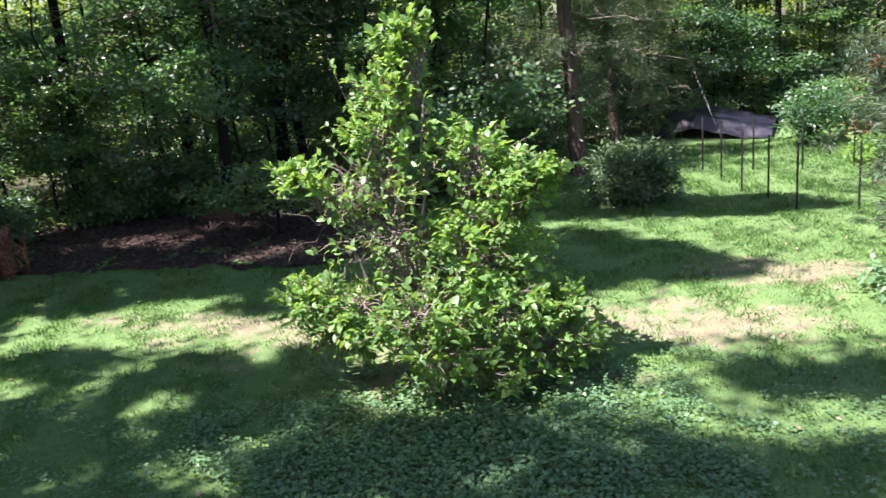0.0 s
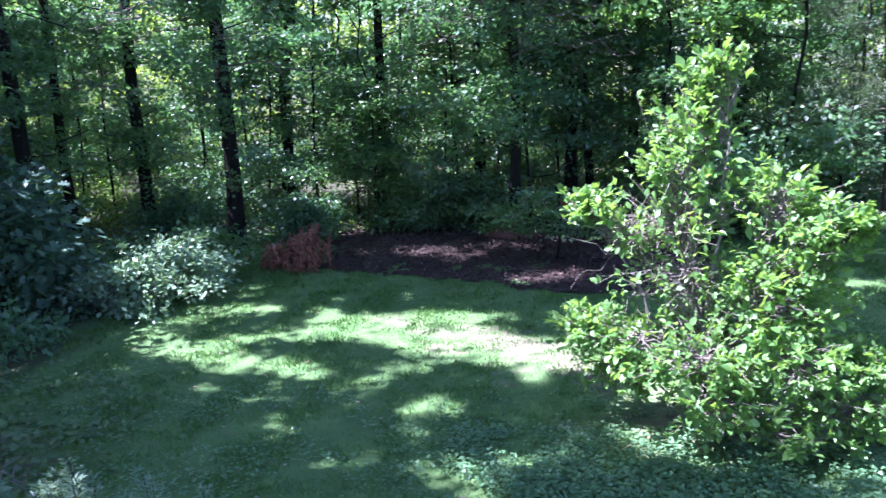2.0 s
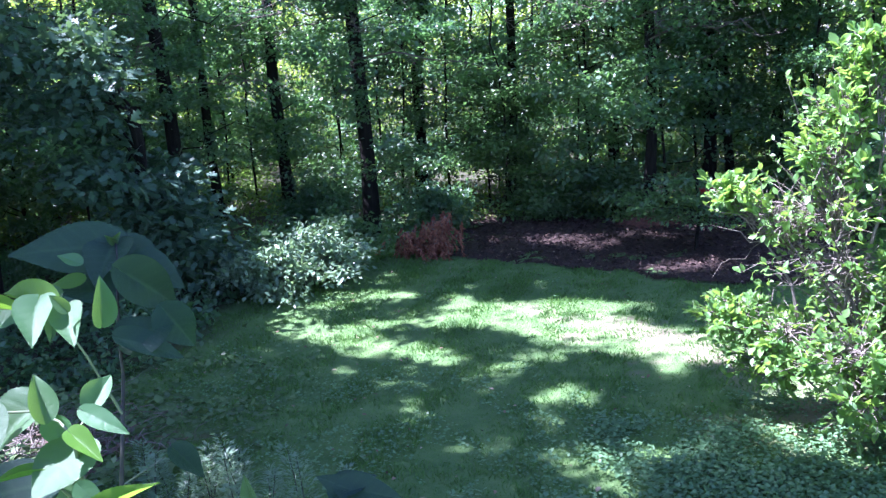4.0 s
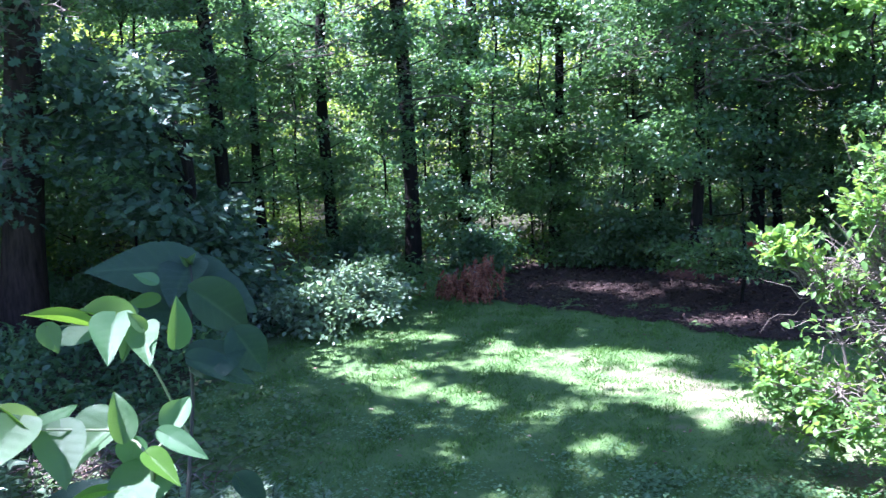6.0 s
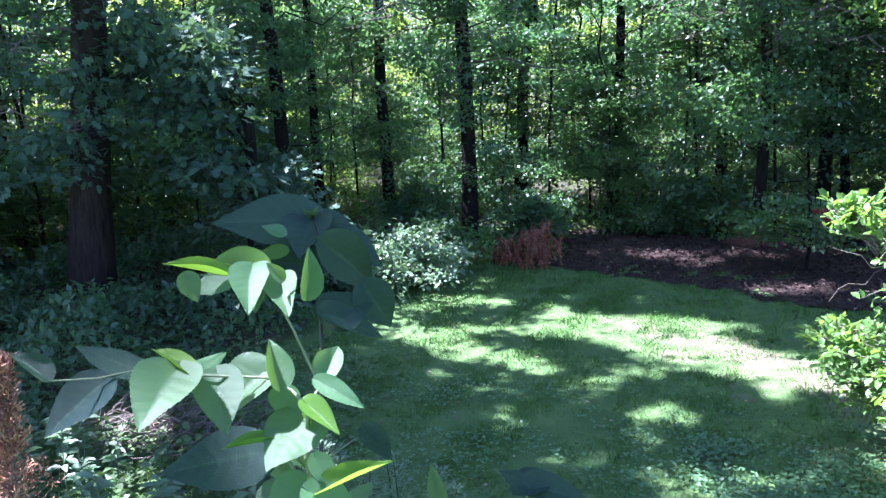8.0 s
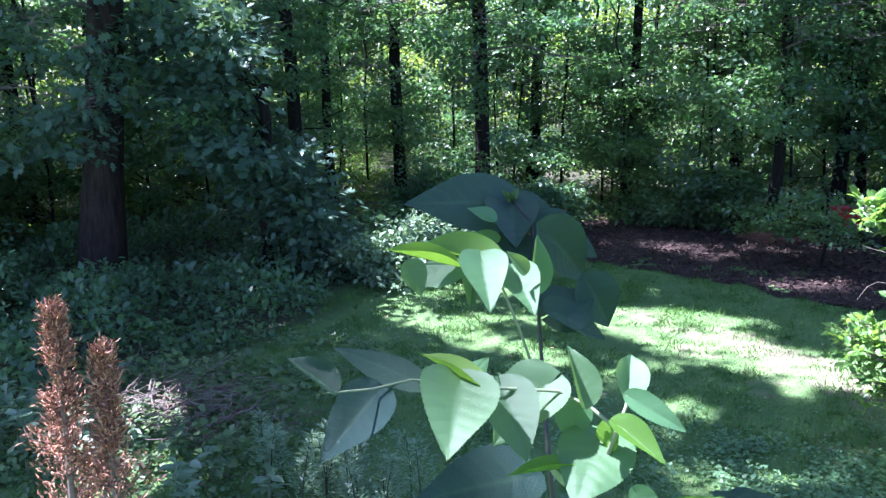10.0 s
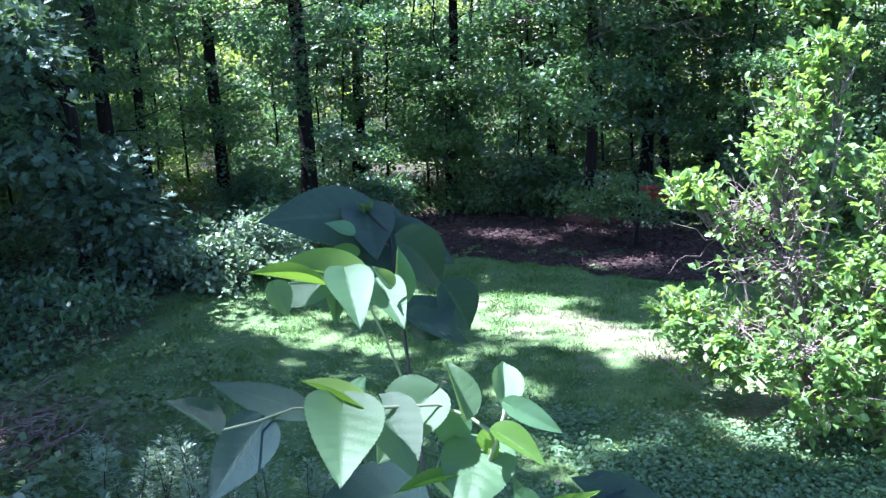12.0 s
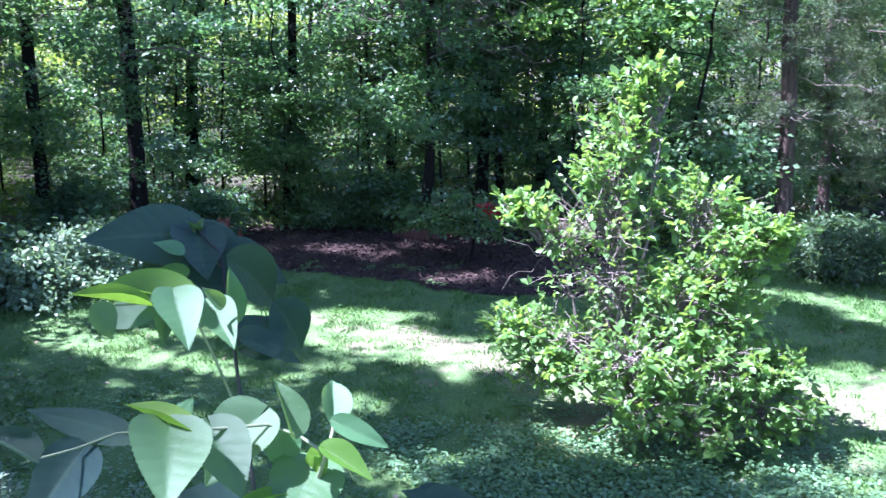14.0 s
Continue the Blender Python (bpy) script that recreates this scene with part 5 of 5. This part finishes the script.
edge_bush(-6.2, 19.0, 1.2, 1.1, 878, "dark leafy bush at the wood's edge", m_wood_leaf)
edge_bush(-4.9, 19.3, 1.1, 1.3, 879, "dark leafy bush at the wood's edge", m_wood_leaf)
edge_bush(-0.6, 19.6, 1.2, 1.4, 880, "dark leafy bush at the wood's edge", m_wood_leaf)
edge_bush(1.4, 20.6, 1.3, 1.5, 881, "dark leafy bush at the wood's edge", m_wood_leaf)
edge_bush(-11.2, 16.8, 1.2, 1.2, 882, "dark leafy bush at the wood's edge", m_wood_leaf)
edge_bush(-8.6, 17.6, 1.2, 1.0, 883, "dark leafy bush at the wood's edge", m_wood_leaf)

# ---- feathery weeds and a heap of grey twigs beside the house ----
rng = np.random.default_rng(890)
for k in range(22):
    x, y = -3.75 + rng.normal(0, 0.5), 5.0 + rng.normal(0, 0.25)
    t = thing("feathery_weed", x, y, 0, "tall pale green feathery weed", "weed", "feathery weeds", turn=rng.uniform(0, 360))
    h = rng.uniform(0.45, 0.85)
    v, f = tube([(0, 0, -0.02), (0.03, 0, h * 0.6), (0.1, 0.02, h)], [0.006, 0.005, 0.002], 5)
    part("stem", mesh_np("stem", v, f, m_green_stem, True), t)
    n = 240
    z = h * rng.uniform(0.3, 1, n)
    a = rng.uniform(0, 6.28, n)
    r = 0.2 * (1.1 - z / h) + 0.02
    r = r * rng.uniform(0.2, 1, n)
    pos = np.stack([0.1 * (z / h) ** 2 + r * np.cos(a), r * np.sin(a), z], 1)
    v, f = leaves(KITE, pos, np.stack([np.cos(a), np.sin(a), 0.5 + 0 * a], 1), np.array([0, 0, 1.0]) + 0.4 * rng.normal(size=(n, 3)), rng.uniform(0.03, 0.07, n), 0.5)
    part("foliage", mesh_np("foliage", v, f, m_pale_leaf), t)
twigs = thing("twig_heap", -6.9, 5.6, 0, "loose heap of grey dead twigs", "brush pile")
for k in range(300):
    a = np.array([rng.normal(0, 0.65), rng.normal(0, 0.42), rng.uniform(0.02, 0.22)])
    turn, reach = rng.uniform(-1.2, 2.6), rng.uniform(0.15, 0.7)
    e = a + np.array([np.cos(turn) * reach, np.sin(turn) * reach, rng.uniform(-0.1, 0.22)])
    e[2] = max(e[2], 0.02)
    v, f = tube(bend(a, e, rng, 0.25, 5), np.linspace(0.008 if k % 6 else 0.013, 0.002, 5), 5)
    part("twig", mesh_np("twig", v, f, (m_thatch, m_twig, m_twig)[k % 3], True), twigs)
for k in range(34):
    x, y = rng.uniform(-8.2, -4.4), 0
    y = 4.35 + 0.12 * (x + 6) + rng.normal(0, 0.28)
    t = thing("broadleaf_weed", x, y, 0, "pale green weed with long pointed leaves", "weed", "broad-leaved weeds", turn=rng.uniform(0, 360))
    h = rng.uniform(0.3, 0.65)
    v, f = tube([(0, 0, -0.02), (0.02, 0, h * 0.6), (0.04, 0.01, h)], [0.006, 0.005, 0.002], 5)
    part("stem", mesh_np("stem", v, f, m_pale_stem, True), t)
    n = 16
    z, a = h * rng.uniform(0.4, 1.0, n), np.arange(n) * 2.4
    d = np.stack([np.cos(a), np.sin(a), rng.uniform(-0.1, 0.4, n)], 1)
    v, f = leaves(OVATE, np.stack([0.04 * z / h, 0 * z, z], 1), d, np.array([0, 0, 1.0]) + 0.3 * rng.normal(size=(n, 3)), rng.uniform(0.1, 0.2, n), 0.75)
    part("foliage", mesh_np("foliage", v, f, m_pale_leaf), t)
n = 5000
ux, uy = rng.normal(-6.6, 2.0, n), rng.normal(5.6, 1.4, n)
k = (ux < -4.2 - 0.4 * (uy - 5)) & (uy > 2.5)
ux, uy = ux[k], uy[k]
uz = rng.uniform(0.03, 0.45, len(ux)) * np.clip(0.5 + field(ux, uy, 1.0, 95), 0.15, 1)
v, f = leaves(LOBED, np.stack([ux, uy, uz], 1), rng.normal(size=(len(ux), 3)) * (1, 1, 0.3), np.array([0, 0, 1.0]) + rng.normal(size=(len(ux), 3)) * 0.4, rng.uniform(0.05, 0.11, len(ux)))
tagged(new("weed_bed", mesh_np("weed_bed", v, f, m_bush_leaf)), "rank leafy weeds at the shaded lawn edge", "weeds", kind="stuff")

# ---- litter on the lawn ----
n = 700
ux, uy = rng.uniform(-8, 8, n), rng.uniform(4, 16, n)
v, f = leaves(OVATE, np.stack([ux, uy, ground_z(ux, uy) + 0.035], 1), rng.normal(size=(n, 3)) * (1, 1, 0.2), np.array([0, 0, 1.0]) + 0.3 * rng.normal(size=(n, 3)), rng.uniform(0.03, 0.08, n))
tagged(new("fallen_leaves", mesh_np("fallen_leaves", v, f, m_litter)), "scattered pale dry leaves on the grass", "fallen leaves", kind="stuff")


# ---- turf, ground cover, mulch chips ----
rng = np.random.default_rng(900)
n = 430000
bx = rng.uniform(-9.5, 11, n)
by = 3.2 + 20 * rng.uniform(0, 1, n) ** 1.5
keep = (rng.uniform(size=n) > 0.8 * worn_sunlit_in(bx, by)) & ~mulch_in(bx, by) & (woods_in(bx, by) < 0.5) & (rng.uniform(size=n) > 0.8 * cover_in(bx, by))
bx, by = bx[keep], by[keep]
tall = (0.035 + 0.022 * np.clip(field(bx, by, 1.0, 92) + 0.6 * field(bx, by, 0.35, 94), -0.6, 1)) * (1 + 0.05 * np.clip(by - 7, 0, 10))
up = np.stack([rng.normal(0, 0.45, len(bx)), rng.normal(0, 0.45, len(bx)), np.ones(len(bx))], 1)
v, f = leaves(BLADE, np.stack([bx, by, ground_z(bx, by) - 0.003], 1), up, rng.normal(size=(len(bx), 3)) * (1, 1, 0.1), tall * rng.uniform(0.6, 1.5, len(bx)), 0.24)
tagged(new("grass", mesh_np("grass", v, f, m_grass)), "short green lawn grass", "grass", kind="stuff")

n = 60000
cx, cy = rng.uniform(-8.5, 7.5, n), 3.6 + 10 * rng.uniform(0, 1, n) ** 1.3
k = (field(cx, cy, 0.9, 22) + 0.5 * field(cx, cy, 0.35, 23) > 0.0 + 1.2 * soft(cy, 8.2, 10))  & (woods_in(cx, cy) < 0.4) & ~mulch_in(cx, cy) & (rng.uniform(size=n) > worn_sunlit_in(cx, cy))
cx, cy = cx[k], cy[k]
v, f = leaves(LOBED, np.stack([cx, cy, ground_z(cx, cy) + rng.uniform(0.02, 0.085, len(cx))], 1), rng.normal(size=(len(cx), 3)) * (1, 1, 0.2), np.array([0, 0, 1.0]) + rng.normal(size=(len(cx), 3)) * 0.4, rng.uniform(0.02, 0.052, len(cx)))
tagged(new("lawn_clover", mesh_np("lawn_clover", v, f, m_cover_leaf)), "patches of clover and small weeds in the turf", "clover", kind="stuff")

n = 120000
cx, cy = rng.uniform(-3, 4.5, n), rng.uniform(3.2, 9.2, n)
k = rng.uniform(size=n) < cover_in(cx, cy)
cx, cy = cx[k], cy[k]
v, f = leaves(LOBED, np.stack([cx, cy, rng.uniform(0.02, 0.14, len(cx))], 1), rng.normal(size=(len(cx), 3)) * (1, 1, 0.25), np.array([0, 0, 1.0]) + rng.normal(size=(len(cx), 3)) * 0.3, rng.uniform(0.025, 0.055, len(cx)))
tagged(new("ground_cover", mesh_np("ground_cover", v, f, m_cover_leaf)), "low leafy ground cover before the shrub", "ground cover", kind="stuff")

n = 17000
cx, cy = rng.uniform(-8.8, 1.0, n), rng.uniform(13.8, 19.4, n)
k = mulch_in(cx, cy)
cx, cy = cx[k], cy[k]
v, f = leaves(KITE, np.stack([cx, cy, ground_z(cx, cy) + rng.uniform(0.03, 0.07, len(cx))], 1), rng.normal(size=(len(cx), 3)) * (1, 1, 0.25), np.array([0, 0, 1.0]) + rng.normal(size=(len(cx), 3)) * 0.4, rng.uniform(0.04, 0.11, len(cx)), 0.7)
tagged(new("mulch_chips", mesh_np("mulch_chips", v, f, m_chip)), "loose dark red wood chips", "mulch", kind="stuff")
